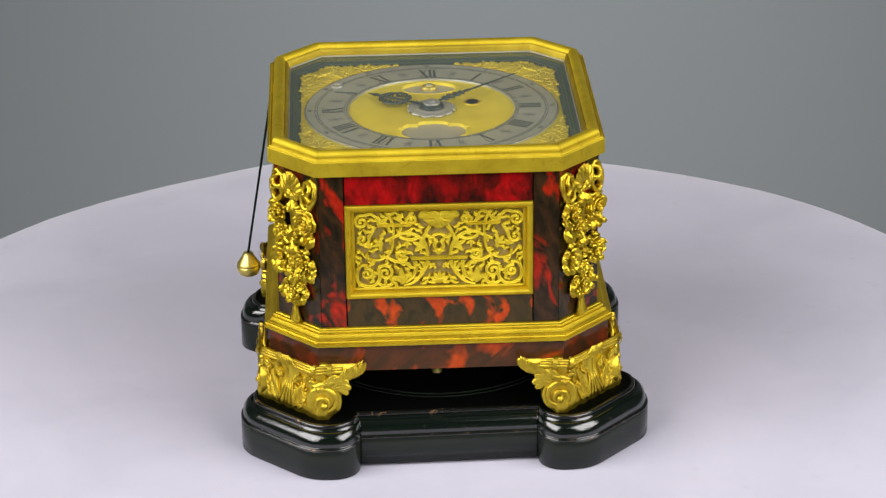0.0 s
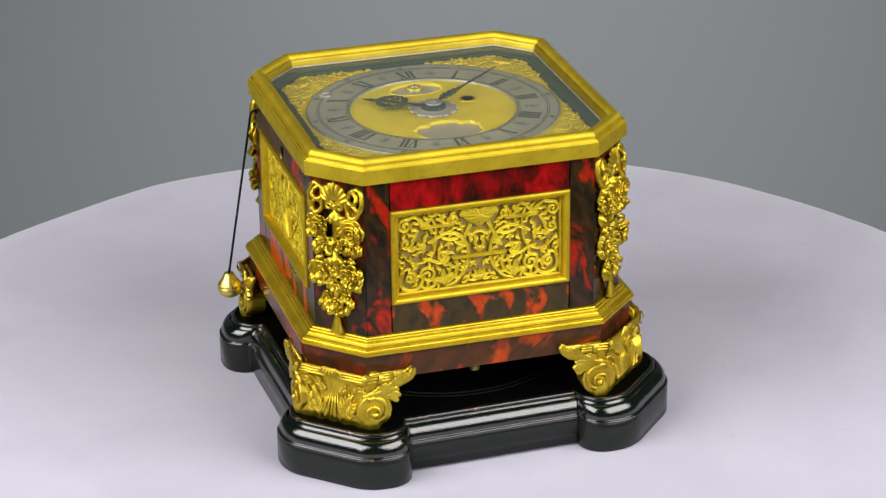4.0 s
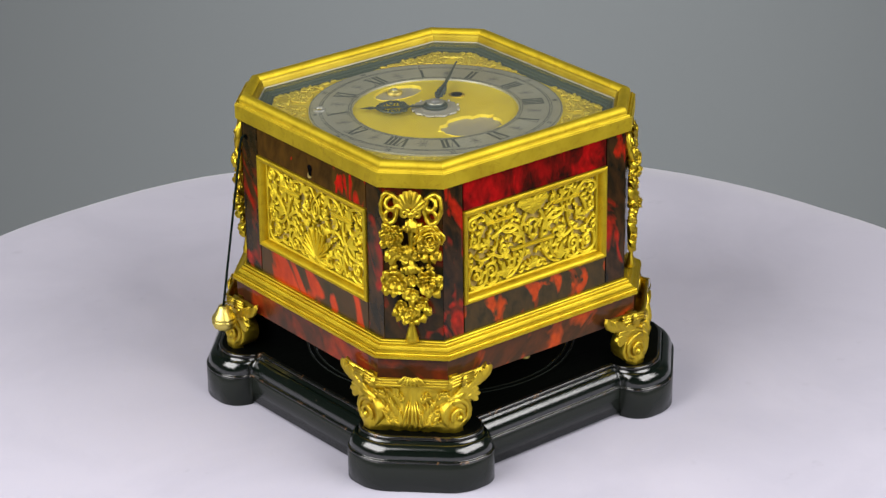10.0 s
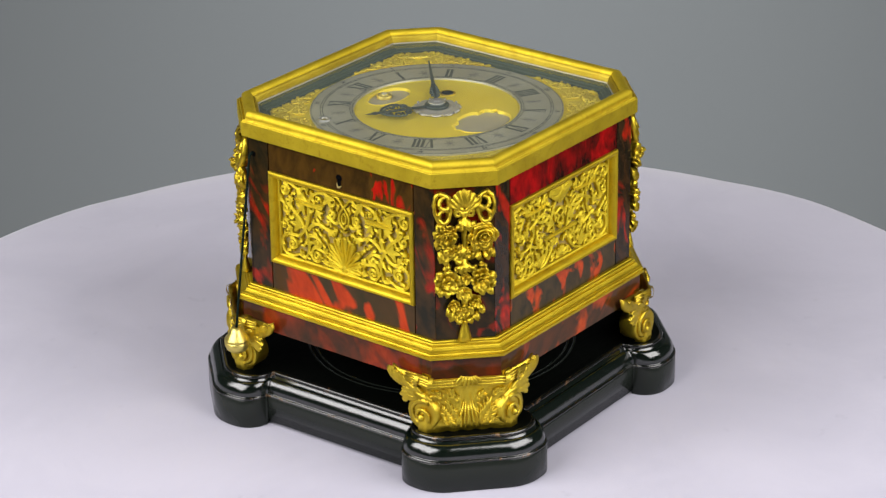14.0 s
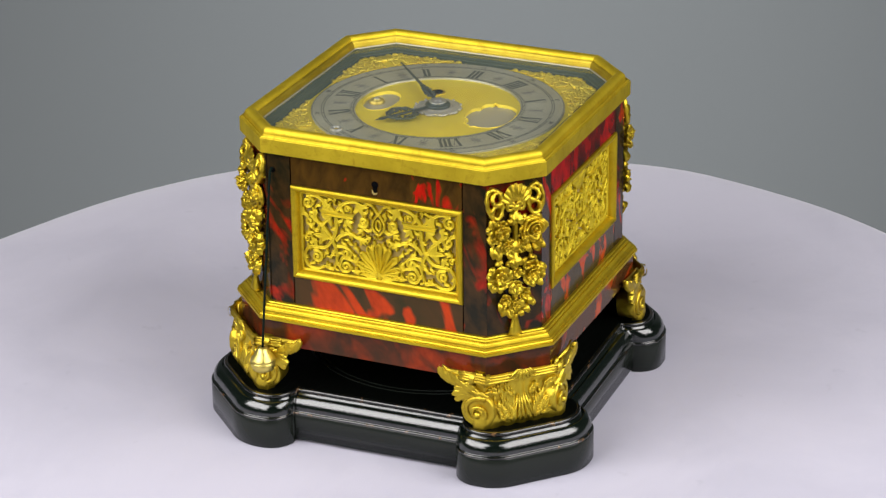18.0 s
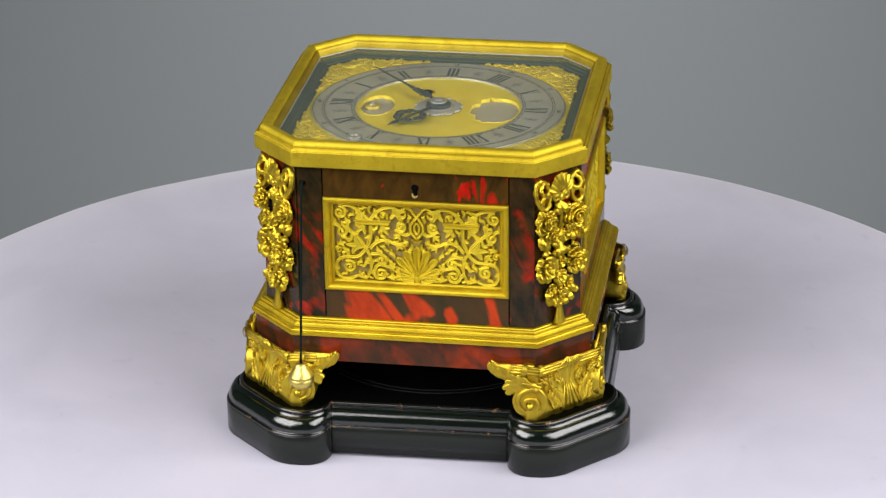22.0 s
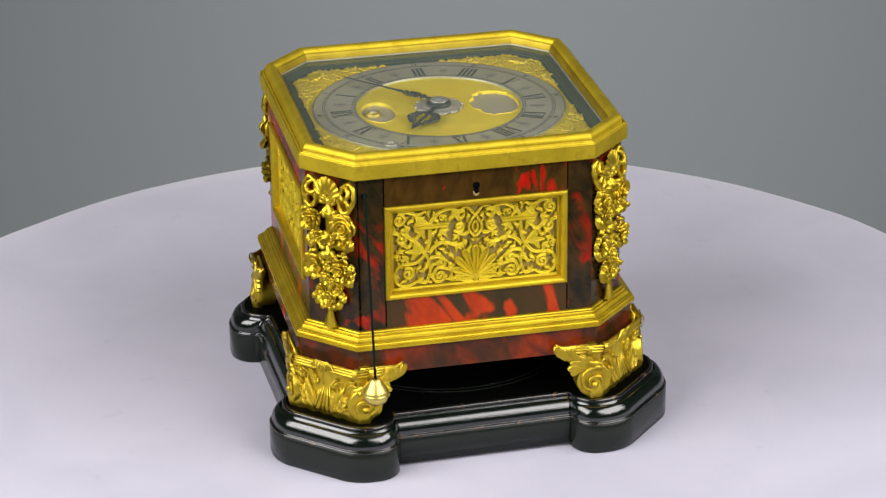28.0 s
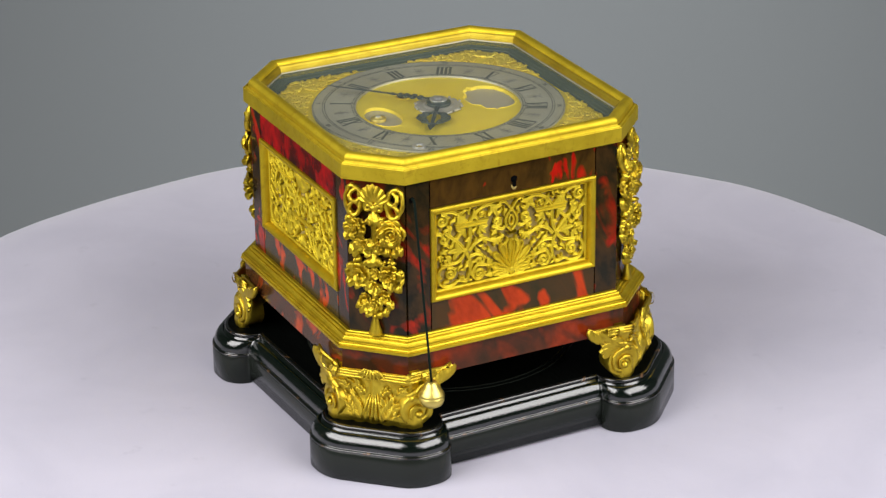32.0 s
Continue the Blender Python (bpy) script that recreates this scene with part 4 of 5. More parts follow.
    if kind == "shell":
        bar(0.32, 0.74, 0.775, 0.036)
        # arcs from the bar over to the corner volutes, and towards the middle
        curl(0.915, 0.885, 0.085, 80, 1.5)
        a = vine([(0.905, 0.97), (0.84, 0.985), (0.76, 0.96), (0.67, 0.90), (0.60, 0.83), (0.56, 0.79)])
        acan(0.72, 0.80, 145, 0.17, 4, -30)
        a = vine([(0.55, 0.80), (0.49, 0.89), (0.40, 0.955), (0.30, 0.975), (0.22, 0.95)])
        sprigs(a, (0.25, 0.5), 0.085, -1)
        acan(0.27, 0.965, -125, 0.19, 4, 25)
        # crossing straps that close into an almond
        vine([(0.215, 0.86), (0.19, 0.93), (0.14, 0.975), (0.08, 0.965), (0.03, 0.90), (-0.035, 0.82), (-0.075, 0.74), (-0.065, 0.66), (0.0, 0.585)], 0.0008, 0.0007)
        line(bezier((0.0, 0.79), (0.045, 0.76), (0.04, 0.67), (0.0, 0.65)), 0.0006)
        a = curl(0.195, 0.735, 0.075, -30, -1.35)
        vine([(0.085, 0.66), (0.12, 0.63), (0.18, 0.645), (0.255, 0.70)])
        acan(0.20, 0.635, -50, 0.10, 3)
        # hanging leaves under the bar
        acan(0.62, 0.735, -50, 0.15, 3, 20)
        acan(0.42, 0.735, -118, 0.14, 3, -20)
        # long stems that cross below the bar
        curl(0.895, 0.640, 0.075, 100, 1.3)
        a = vine([(0.875, 0.715), (0.81, 0.66), (0.74, 0.60), (0.67, 0.53), (0.61, 0.43), (0.56, 0.32), (0.55, 0.20), (0.58, 0.09), (0.62, 0.03)])
        sprigs(a, (0.20, 0.62, 0.80, 0.92), 0.10)
        a = vine([(0.545, 0.735), (0.55, 0.62), (0.57, 0.52), (0.62, 0.41), (0.70, 0.325), (0.80, 0.31), (0.90, 0.30), (0.965, 0.22), (0.965, 0.11), (0.91, 0.04), (0.80, 0.03), (0.72, 0.07)])
        sprigs(a, (0.10, 0.22), 0.09, 1)
        sprigs(a, (0.52, 0.66), 0.07, -1)
        curl(0.815, 0.185, 0.085, 60, 1.5)
        acan(0.66, 0.45, 12, 0.20, 4, -14)
        acan(0.93, 0.47, 150, 0.10, 3)
        # branches towards the middle
        a = vine([(0.56, 0.43), (0.50, 0.50), (0.42, 0.545), (0.34, 0.545), (0.26, 0.505), (0.17, 0.515)])
        sprigs(a, (0.25, 0.5, 0.72, 0.95), 0.095)
        acan(0.25, 0.50, -155, 0.11, 3)
        a = vine([(0.55, 0.36), (0.47, 0.37), (0.41, 0.355)])
        curl(0.425, 0.285, 0.075, 80, 1.4)
        curl(0.435, 0.115, 0.090, 20, -1.5)
        a = vine([(0.52, 0.12), (0.47, 0.22), (0.38, 0.215), (0.31, 0.20), (0.26, 0.26)])
        sprigs(a, (0.35, 0.7), 0.085)
        acan(0.33, 0.06, 160, 0.12, 3)
        acan(0.66, 0.05, 60, 0.10, 3)
        acan(0.10, 0.545, -25, 0.09, 3)
        for k in (-1, 0, 1):
            lobe(0.0 if k == 0 else 0.015, 0.535, 90 - 48 * abs(k), 0.07, -20 * abs(k), 0.42)
        # fan shell: ribs with rounded ends from one foot
        for k in range(-4, 5):
            a = radians(90 - k * 20.0)
            l = 0.410 - 0.0090 * k * k
            across = (-math.sin(a), math.cos(a))

            def rib(f, e):
                w = 0.122 * l * (f if f < 0.8 else 0.8 * math.sqrt(max(0.0, 1 - ((f - 0.8) / 0.2) ** 2)))
                x, y = l * f * math.cos(a) + e * w * across[0], l * f * math.sin(a) + e * w * across[1]
                return x / asp, 0.065 + y - 0.012 * abs(k) * f * f

            loop = [rib(f, 1) for f in (0.1, 0.3, 0.5, 0.7, 0.82, 0.9, 0.96)] + [rib(1.0, 0)] + [rib(f, -1) for f in (0.96, 0.9, 0.82, 0.7, 0.5, 0.3, 0.1)]
            p.ribbon([at(x, y, 0.0003) for x, y in loop], [0.00050] * len(loop), 0.0011, up)
            p.grid([[at(*rib(f, e), 0.0003 - 0.0006 * (1 - abs(e))) for e in (-1, 0, 1)] for f in (0.08, 0.25, 0.45, 0.65, 0.82, 0.95)])
            for f in (0.2, 0.4, 0.6, 0.8, 1.0):
                mark(abs(rib(f, 0)[0]), rib(f, 0)[1], 3)
        p.ball(at(0, 0.06, 0.0002), (0.0022, 0.0012, 0.0026), 10, 6)
        a = vine([(0.04, 0.03), (0.12, 0.025), (0.20, 0.06), (0.24, 0.13)])
        sprigs(a, (0.4, 0.7, 1.0), 0.08, 1)
    else:
        # cartouche: a broad scalloped shield hung from the top edge
        edge = [(0.0, 0.965), (0.05, 0.985), (0.11, 0.975), (0.165, 0.99), (0.215, 0.975), (0.245, 0.925), (0.225, 0.89), (0.19, 0.905), (0.175, 0.86), (0.135, 0.835), (0.11, 0.80), (0.065, 0.79), (0.04, 0.765), (0.0, 0.755)]
        edge = edge + [(-u, v) for u, v in edge[-2:0:-1]]
        p.grid([[at(f * u, 0.885 + f * (v - 0.885), 0.0014 - 0.0007 * f * f + 0.0004 * (k % 2) * math.sin(2.6 * f)) for k, (u, v) in enumerate(edge)] for f in (0.0, 0.3, 0.55, 0.78, 0.93, 1.0)] + [[at(u, v, -0.0006) for u, v in edge]], wrap_v=True)
        for s in (-1, 1):
            blade(p, [at(s * u, v, 0.0009) for u, v in ((0.02, 0.90), (0.07, 0.93), (0.13, 0.925), (0.20, 0.945))], 0.0012, up, 0.0006, 0.0)
        p.ball(at(0, 0.865, 0.0012), (0.0030, 0.0008, 0.0026), 10, 6)
        for u, v in edge:
            for f in (0.3, 0.55, 0.8, 1.0):
                mark(abs(f * u), 0.885 + f * (v - 0.885), 3)
        bar(0.0, 0.335, 0.375, 0.022)
        bar(0.31, 0.72, 0.815, 0.022)
        # straps from the cartouche down to the long bar
        vine([(0.10, 0.79), (0.145, 0.72), (0.14, 0.665), (0.085, 0.645), (0.04, 0.675), (0.0, 0.685)])
        vine([(0.145, 0.70), (0.185, 0.62), (0.15, 0.52), (0.13, 0.40)])
        acan(0.165, 0.52, 22, 0.17, 4, 10)
        # crossing leaves below the upper bars
        a = vine([(0.19, 0.61), (0.30, 0.69), (0.42, 0.705), (0.52, 0.66), (0.63, 0.61)])
        sprigs(a, (0.3, 0.55, 0.85), 0.09)
        a = vine([(0.22, 0.66), (0.30, 0.62), (0.38, 0.625), (0.46, 0.67), (0.44, 0.79)])
        acan(0.38, 0.60, -100, 0.10, 3)
        curl(0.315, 0.865, 0.075, -60, 1.35)
        vine([(0.36, 0.80), (0.42, 0.83), (0.46, 0.90), (0.42, 0.965)])
        acan(0.46, 0.86, 75, 0.12, 3)
        # the great C stem from the top edge round to the side
        a = vine([(0.62, 0.975), (0.56, 0.88), (0.53, 0.76), (0.54, 0.62), (0.555, 0.50), (0.61, 0.41), (0.70, 0.365), (0.80, 0.37), (0.88, 0.42), (0.955, 0.52)], 0.0009, 0.0005)
        sprigs(a, (0.46, 0.58), 0.10, 1)
        sprigs(a, (0.72, 0.84, 0.94), 0.09)
        acan(0.70, 0.80, 125, 0.18, 4, 25)
        curl(0.905, 0.86, 0.095, 120, -1.5)
        vine([(0.865, 0.945), (0.80, 0.965), (0.74, 0.92), (0.70, 0.83)])
        curl(0.895, 0.635, 0.085, 150, 1.3)
        vine([(0.82, 0.66), (0.78, 0.73), (0.74, 0.80)])
        acan(0.66, 0.60, -35, 0.15, 4)
        acan(0.80, 0.52, 60, 0.11, 3)
        curl(0.44, 0.425, 0.080, 200, 1.4)
        vine([(0.37, 0.40), (0.42, 0.335), (0.50, 0.335), (0.57, 0.37), (0.62, 0.40)])
        # legs under the long bar: two long curving leaves
        a = vine([(0.13, 0.34), (0.16, 0.25), (0.22, 0.15), (0.31, 0.06), (0.42, 0.025)], 0.0014, 0.0006)
        sprigs(a, (0.35, 0.6), 0.09, 1)
        a = vine([(0.285, 0.34), (0.275, 0.25), (0.31, 0.14), (0.40, 0.06)], 0.0014, 0.0007)
        acan(0.42, 0.05, 75, 0.22, 5, 15)
        curl(0.635, 0.195, 0.105, 40, 1.5)
        vine([(0.55, 0.14), (0.56, 0.05), (0.66, 0.025), (0.74, 0.08)])
        a = vine([(0.72, 0.26), (0.70, 0.13), (0.76, 0.04), (0.86, 0.025), (0.955, 0.08), (0.97, 0.20), (0.92, 0.29), (0.84, 0.30)])
        sprigs(a, (0.5, 0.75), 0.07, -1)
        curl(0.855, 0.185, 0.080, 70, 1.4)
        acan(0.76, 0.31, 20, 0.10, 3)
        acan(0.06, 0.31, -60, 0.10, 3)
        # palmette at the foot, bud above the long bar
        for k in range(7):
            a = radians(90 + (k - 3) * 31)
            blade(p, [at(0.13 * f * math.cos(a), 0.07 + 0.135 * f * math.sin(a), 0.0004) for f in (0.3, 0.55, 0.8, 1.0)], 0.0013, up, 0.0010)
            mark(abs(0.1 * math.cos(a)), 0.07 + 0.1 * math.sin(a), 2)
        p.ball(at(0, 0.085, 0.0004), (0.0042, 0.0012, 0.0020), 12, 6)
        p.ball(at(0, 0.455, 0.0003), (0.0018, 0.0012, 0.0022), 8, 6)
        acan(0.02, 0.44, 75, 0.08, 2)
        mark(0.0, 0.47, 2)
    # small curling fingers close the places left open
    rng = random.Random(21)
    for k in range(2600):
        u, v = rng.uniform(0.02, 0.97), rng.uniform(0.03, 0.97)
        r = room(u, v)
        a = rng.uniform(0, 360)
        e = rng.choice((-1, 1))
        if r >= 0.050:
            curl(u, v, r * 1.05, a, e * 1.2, 0.0006)
        elif r >= 0.023:
            u, v = u - 0.9 * r * math.cos(radians(a)), v - 0.9 * r * math.sin(radians(a))
            lobe(u, v, a, r * 3.4, 140 * e, 0.36)
            lobe(u, v, a - 40 * e, r * 2.3, -90 * e, 0.38)
    # rim that holds the scrolls
    line([(0.0, 0.0), (1.0, 0.0)], 0.0006)
    line([(0.0, 1.0), (1.0, 1.0)], 0.0006)
    line([(1.0, 0.0), (1.0, 1.0)], 0.0006)
    return p


def sides():
    bars = [b.make("frame_moulding", GILT, CLOCK, "gilt moulded frame piece") for b in frame_moulding()]
    silk = Pile().box(-FR_W + 0.0045, -WALL_D + 0.0051, FR_Z0 + 0.0040, FR_W - 0.0040, -WALL_D + 0.0064, FR_Z1 - 0.0045).make("fret_backing", SILK, CLOCK, "beige silk behind the fret")
    front = fret("cartouche").make("fretwork", GILT_FRET, CLOCK, "pierced gilt fret of strapwork and scrolling leaves")
    left = fret("shell").make("fretwork", GILT_FRET, CLOCK, "pierced gilt fret of scrolling leaves round a shell")
    left.matrix_basis = quarter(3) @ Matrix.Translation((LEFT_SHIFT, 0, 0))
    again(front, CLOCK, quarter(2))
    again(left, CLOCK, quarter(1))
    for k in range(1, 4):
        m = quarter(k) @ Matrix.Translation((LEFT_SHIFT if k == 3 else 0.0, 0, 0))
        for b in bars:
            again(b, CLOCK, m)
        again(silk, CLOCK, m)


sides()


# ---- floral mounts on the cut corners ----
R2 = math.sqrt(0.5)


def corner_frame(d, l):
    """Local axes of the cut corner: x across, y outwards, z up; the origin on its middle line."""
    m = Matrix(((R2, -R2, 0, -(d + l) / 2), (-R2, -R2, 0, -(d + l) / 2), (0, 0, 1, 0), (0, 0, 0, 1)))
    return m


def corner_mount():
    m = corner_frame(WALL_D, WALL_L)
    up, right = Vector((0, 1, 0)), Vector((1, 0, 0))
    rng = random.Random(11)

    def at(x, y, h=0.0):
        """Place by the casting's own grid of a tenth of a millimetre: across from the middle, down from the top."""
        return Vector((x * 0.000099, 0.0006 + h, 0.1772 - y * 0.000113))

    stem = Pile()
    stem.tube([at(0, 110, 0.001), at(-4, 200, 0.002), at(4, 330, 0.002), at(-6, 450, 0.002), at(-4, 560, 0.002), at(0, 720, 0.002)], [0.0016, 0.0020, 0.0022, 0.0020, 0.0022, 0.0016], 8)
    for s in (-1, 1):
        stem.tube([at(s * 30, 330, 0.001), at(s * 105, 380, 0.0015), at(s * 112, 420, 0.0015), at(s * 60, 455, 0.001)], 0.0011, 6)
    stem.moved(m)
    body = stem.make("corner_mount", GILT_CAST, CLOCK, "cast gilt mount of shell, ribbons, roses and tassel", True)

    def sub(name, p):
        p.moved(m)
        uneven(p, 0.0006 if name in ("dahlia", "rosebud", "daisy", "rose") else 0.0005, 0.0034)
        return p.make(name, GILT_CAST, body, "", True)

    p = Pile()
    rows = []
    for i in range(7):
        r = i / 6
        row = []
        for j in range(37):
            a = radians(-78 + 156 * j / 36)
            flute = abs(math.sin(9 * math.pi * j / 36))
            rr = (18 + (66 + 26 * math.cos(a) ** 2) * r) * (1 + 0.11 * flute * r)
            row.append(at(rr * math.sin(a), 104 - rr * math.cos(a) * 1.0, 0.0010 + 0.0030 * math.sin(math.pi * (0.25 + 0.6 * r)) + 0.0013 * flute * r))
        rows.append(row)
    p.grid(rows)
    for s in (-1, 1):
        p.tube([at(s * (x), y + 112, 0.003) for x, y in spiral_points(34, 0, 30, 6, 180, 1.5, 16)], 0.0011, 6, 0.9, up)
    p.ball(at(0, 118, 0.0025), (0.0028, 0.002, 0.0024), 8, 6)
    sub("shell", p)
    for s in (-1, 1):
        p = Pile()
        for ring, (cx, cy, rx, ry, tilt) in enumerate(((128, 88, 46, 76, 8), (112, 60, 34, 30, 20), (120, 130, 30, 36, -12))):
            pts = []
            for j in range(21):
                a = 2 * math.pi * j / 20
                x, y = rx * math.cos(a), ry * math.sin(a)
                t = radians(tilt)
                pts.append(at(s * (cx + x * math.cos(t) - y * math.sin(t)), cy + x * math.sin(t) + y * math.cos(t), 0.0016 + 0.0016 * math.sin(a + ring)))
            p.tube(pts, [0.0013 + 0.0003 * math.sin(3 * j) for j in range(21)], 7, 1.5, up, False)
        sub("ribbon_bow", p)

    def bloom(name, x, y, r, petals, layers, h=0.001, cup=0.5):
        if name == "rose":
            sub(name, rose(Pile(), at(x, y, h), up, right, r * 0.000098, rng))
        else:
            sub(name, flower(Pile(), at(x, y, h), up, right, r * 0.000103, petals, layers, rng, cup))

    bloom("dahlia", -112, 232, 70, 12, 4, 0.0014, 0.9)
    bloom("rose", 100, 252, 86, 7, 4, 0.0016, 1.0)
    bloom("daisy", -62, 322, 56, 9, 3, 0.0022)
    bloom("rosebud", 30, 330, 44, 5, 2, 0.0020, 1.0)
    bloom("dahlia", -98, 492, 70, 6, 2, 0.0014, 0.6)
    bloom("dahlia", 92, 484, 70, 9, 3, 0.0018, 1.0)
    bloom("daisy", -6, 655, 46, 6, 2, 0.003)
    bloom("rosebud", -66, 628, 40, 4, 2, 0.0014, 1.0)
    bloom("rosebud", 60, 612, 42, 4, 2, 0.0014, 1.0)
    bloom("rosebud", -4, 556, 42, 6, 2, 0.003, 1.0)
    bloom("rosebud", 4, 476, 34, 5, 2, 0.0024, 1.0)
    p = Pile()
    for x0, y0, x1, y1 in ((0, 150, -30, 215), (0, 150, 34, 212), (-10, 290, -24, 350), (10, 300, 12, 372), (-4, 380, 2, 440), (-120, 320, -150, 385), (-110, 330, -118, 398), (-140, 250, -176, 240), (-130, 200, -165, 178), (120, 320, 168, 335), (120, 330, 140, 380), (60, 190, 30, 165), (-40, 215, -25, 175), (-130, 455, -172, 440), (-130, 520, -158, 566), (-95, 535, -112, 575), (-40, 520, -20, 575), (130, 465, 172, 480), (120, 525, 168, 565), (90, 535, 110, 572), (30, 430, 60, 412), (-30, 430, -62, 408), (0, 545, -42, 590), (0, 545, 40, 588), (-60, 660, -96, 712), (-40, 670, -56, 715), (60, 650, 112, 640), (50, 665, 78, 712), (80, 300, 45, 280), (0, 400, -40, 440), (0, 400, 40, 436), (150, 500, 175, 520), (-150, 270, -168, 300), (-150, 225, -186, 214), (-140, 200, -160, 166), (-30, 360, -52, 392), (60, 330, 92, 372), (140, 320, 176, 358), (-150, 480, -184, 468), (-140, 520, -176, 540), (150, 470, 182, 452), (136, 520, 150, 570), (-100, 425, -118, 396), (100, 420, 112, 390), (-80, 650, -118, 668), (80, 640, 116, 664), (20, 690, 40, 728), (-30, 690, -50, 726)):
        sub("leaf", leaf(Pile(), at(x0, y0, 0.0016), at(x1, y1, 0.0032 + rng.uniform(-0.0006, 0.0012)), 0.0030, up, 0.8, 3, 7))
    for x, y in ((-100, 395), (-92, 412), (96, 396), (40, 425), (52, 418), (-76, 460), (104, 408), (64, 412), (-30, 300), (20, 280)):
        p.ball(at(x, y, 0.0022), 0.0012, 6, 5)
    sub("berries", p)
    p = Pile()
    p.ball(at(-5, 722, 0.0022), (0.0023, 0.0021, 0.0016), 10, 6)
    p.tube([at(-5, 690, 0.002), at(-5, 730, 0.002)], 0.0015, 8)
    rows = []
    for y, r in ((734, 15), (748, 20), (775, 27), (800, 35), (822, 41), (826, 30)):
        row = []
        for j in range(24):
            a = 2 * math.pi * j / 24
            k = 1 + 0.07 * math.cos(12 * a)
            row.append(at(-5 + r * k * math.cos(a), y, 0.0024 + r * 0.00007 * k * math.sin(a)))
        rows.append(row)
    p.grid(rows, wrap_v=True)
    sub("tassel", p)
    for k in range(1, 4):
        again_tree(body, CLOCK, quarter(k))


corner_mount()


# ---- scroll feet ----
def foot():
    bd, bl = 0.1010, 0.0722
    half = (bd - bl) * R2
    m = corner_frame(bd, bl)
    z0, z1 = STAND_TOP - CLOCK_Z, 0.0645

    def plan(c, o, spread=1.0):
        """A place on the foot's plan: c from -1 to 1 across the cut corner, beyond that back along the sides."""
        e = half * spread + 0.414 * o
        if abs(c) <= 1:
            return Vector((c * e, o, 0))
        s = 1 if c > 0 else -1
        back = (abs(c) - 1) * 0.02
        return Vector((s * (e + back * R2), o - back * R2, 0))

    def off(f):
        table = ((0.0, 0.0064), (0.12, 0.0072), (0.30, 0.0060), (0.50, 0.0042), (0.70, 0.0038), (0.86, 0.0050), (1.0, 0.0058))
        for (a, va), (b, vb) in zip(table, table[1:]):
            if f <= b:
                t = (f - a) / (b - a)
                return va + (vb - va) * t * t * (3 - 2 * t)
        return table[-1][1]

    cols = [-1.3, -1.2, -1.1, -1.0] + [-1 + i / 30 for i in range(1, 60)] + [1.0, 1.1, 1.2, 1.3]
    rows = []
    for i in range(19):
        f = i / 18
        row = []
        for c in cols:
            w = max(0.0, 1 - abs(c)) ** 0.5
            fold = 0.0007 * math.cos(c * 34 * (1 - 0.35 * f)) * math.exp(-(c / 0.42) ** 2) * math.sin(math.pi * min(1, f * 1.15))
            q = abs(c) - 0.62
            swirl = 0.0005 * math.sin(26 * math.hypot(q, 0.9 * (f - 0.38)) + 2.2 * math.atan2(f - 0.38, q + 1e-5)) * math.exp(-(q / 0.30) ** 2) * (1 if f < 0.85 else 0)
            o = off(f) + w * (fold + swirl)
            z = z0 + (z1 - z0) * f
            if i == 0:
                z += 0.0010 * math.sin(c * 9) ** 2 * w - 0.0002
            v = plan(c, o, 1.0 + 0.10 * (1 - f))
            row.append((v.x, v.y, z))
        inner = [(v[0] * 0.94, v[1] - 0.006, v[2]) for v in reversed(row)]
        rows.append(row + inner)
    p = Pile().grid(rows, wrap_v=True)
    p.moved(m)
    body = p.make("foot", GILT_FOOT, CLOCK, "cast gilt bronze scroll foot with acanthus leaves", True)

    def sub(name, q):
        q.moved(m)
        uneven(q, 0.0004, 0.0045)
        return q.make(name, GILT_FOOT, body, "", True)

    up = Vector((0, 1, 0))
    # reeded rail with bound straps
    q = Pile()
    for k, zz in enumerate((0.0598, 0.0616, 0.0634)):
        pts = [plan(c, 0.0062) + Vector((0, 0, zz + 0.0012 * max(0, abs(c) - 1.0))) for c in (-1.85, -1.5, -1.02, -0.98, -0.6, 0, 0.6, 0.98, 1.02, 1.5, 1.85)]
        q.tube(pts, 0.0010, 6)
    sub("reeded_rail", q)
    for c in (-1.45, -0.97, 0.97, 1.45):
        q = Pile()
        s = plan(c, 0.0072)
        t = plan(c + 0.10, 0.0072) - plan(c - 0.10, 0.0072)
        t.normalize()
        n = Vector((-t.y, t.x, 0))
        rows = []
        for a in (-0.0013, -0.0005, 0.0005, 0.0013):
            rows.append([s + t * (a + 0.0008 * g) + n * h + Vector((0, 0, z)) for z, h, g in ((0.0578, -0.002, -1), (0.0586, 0.0006, -0.7), (0.0616, 0.0012, 0), (0.0646, 0.0006, 0.7), (0.0652, -0.002, 1))])
        q.grid(rows)
        sub("rail_binding", q)
    # clasp of leaves in the middle of the rail
    q = Pile()
    for k in range(-3, 4):
        x = k * 0.0019
        leaf(q, (x * 0.6, 0.0078, 0.0660), (x * 1.5, 0.0084, 0.0588 + abs(k) * 0.0009), 0.0011, up, 0.9, 2, 6)
    sub("leaf_clasp", q)
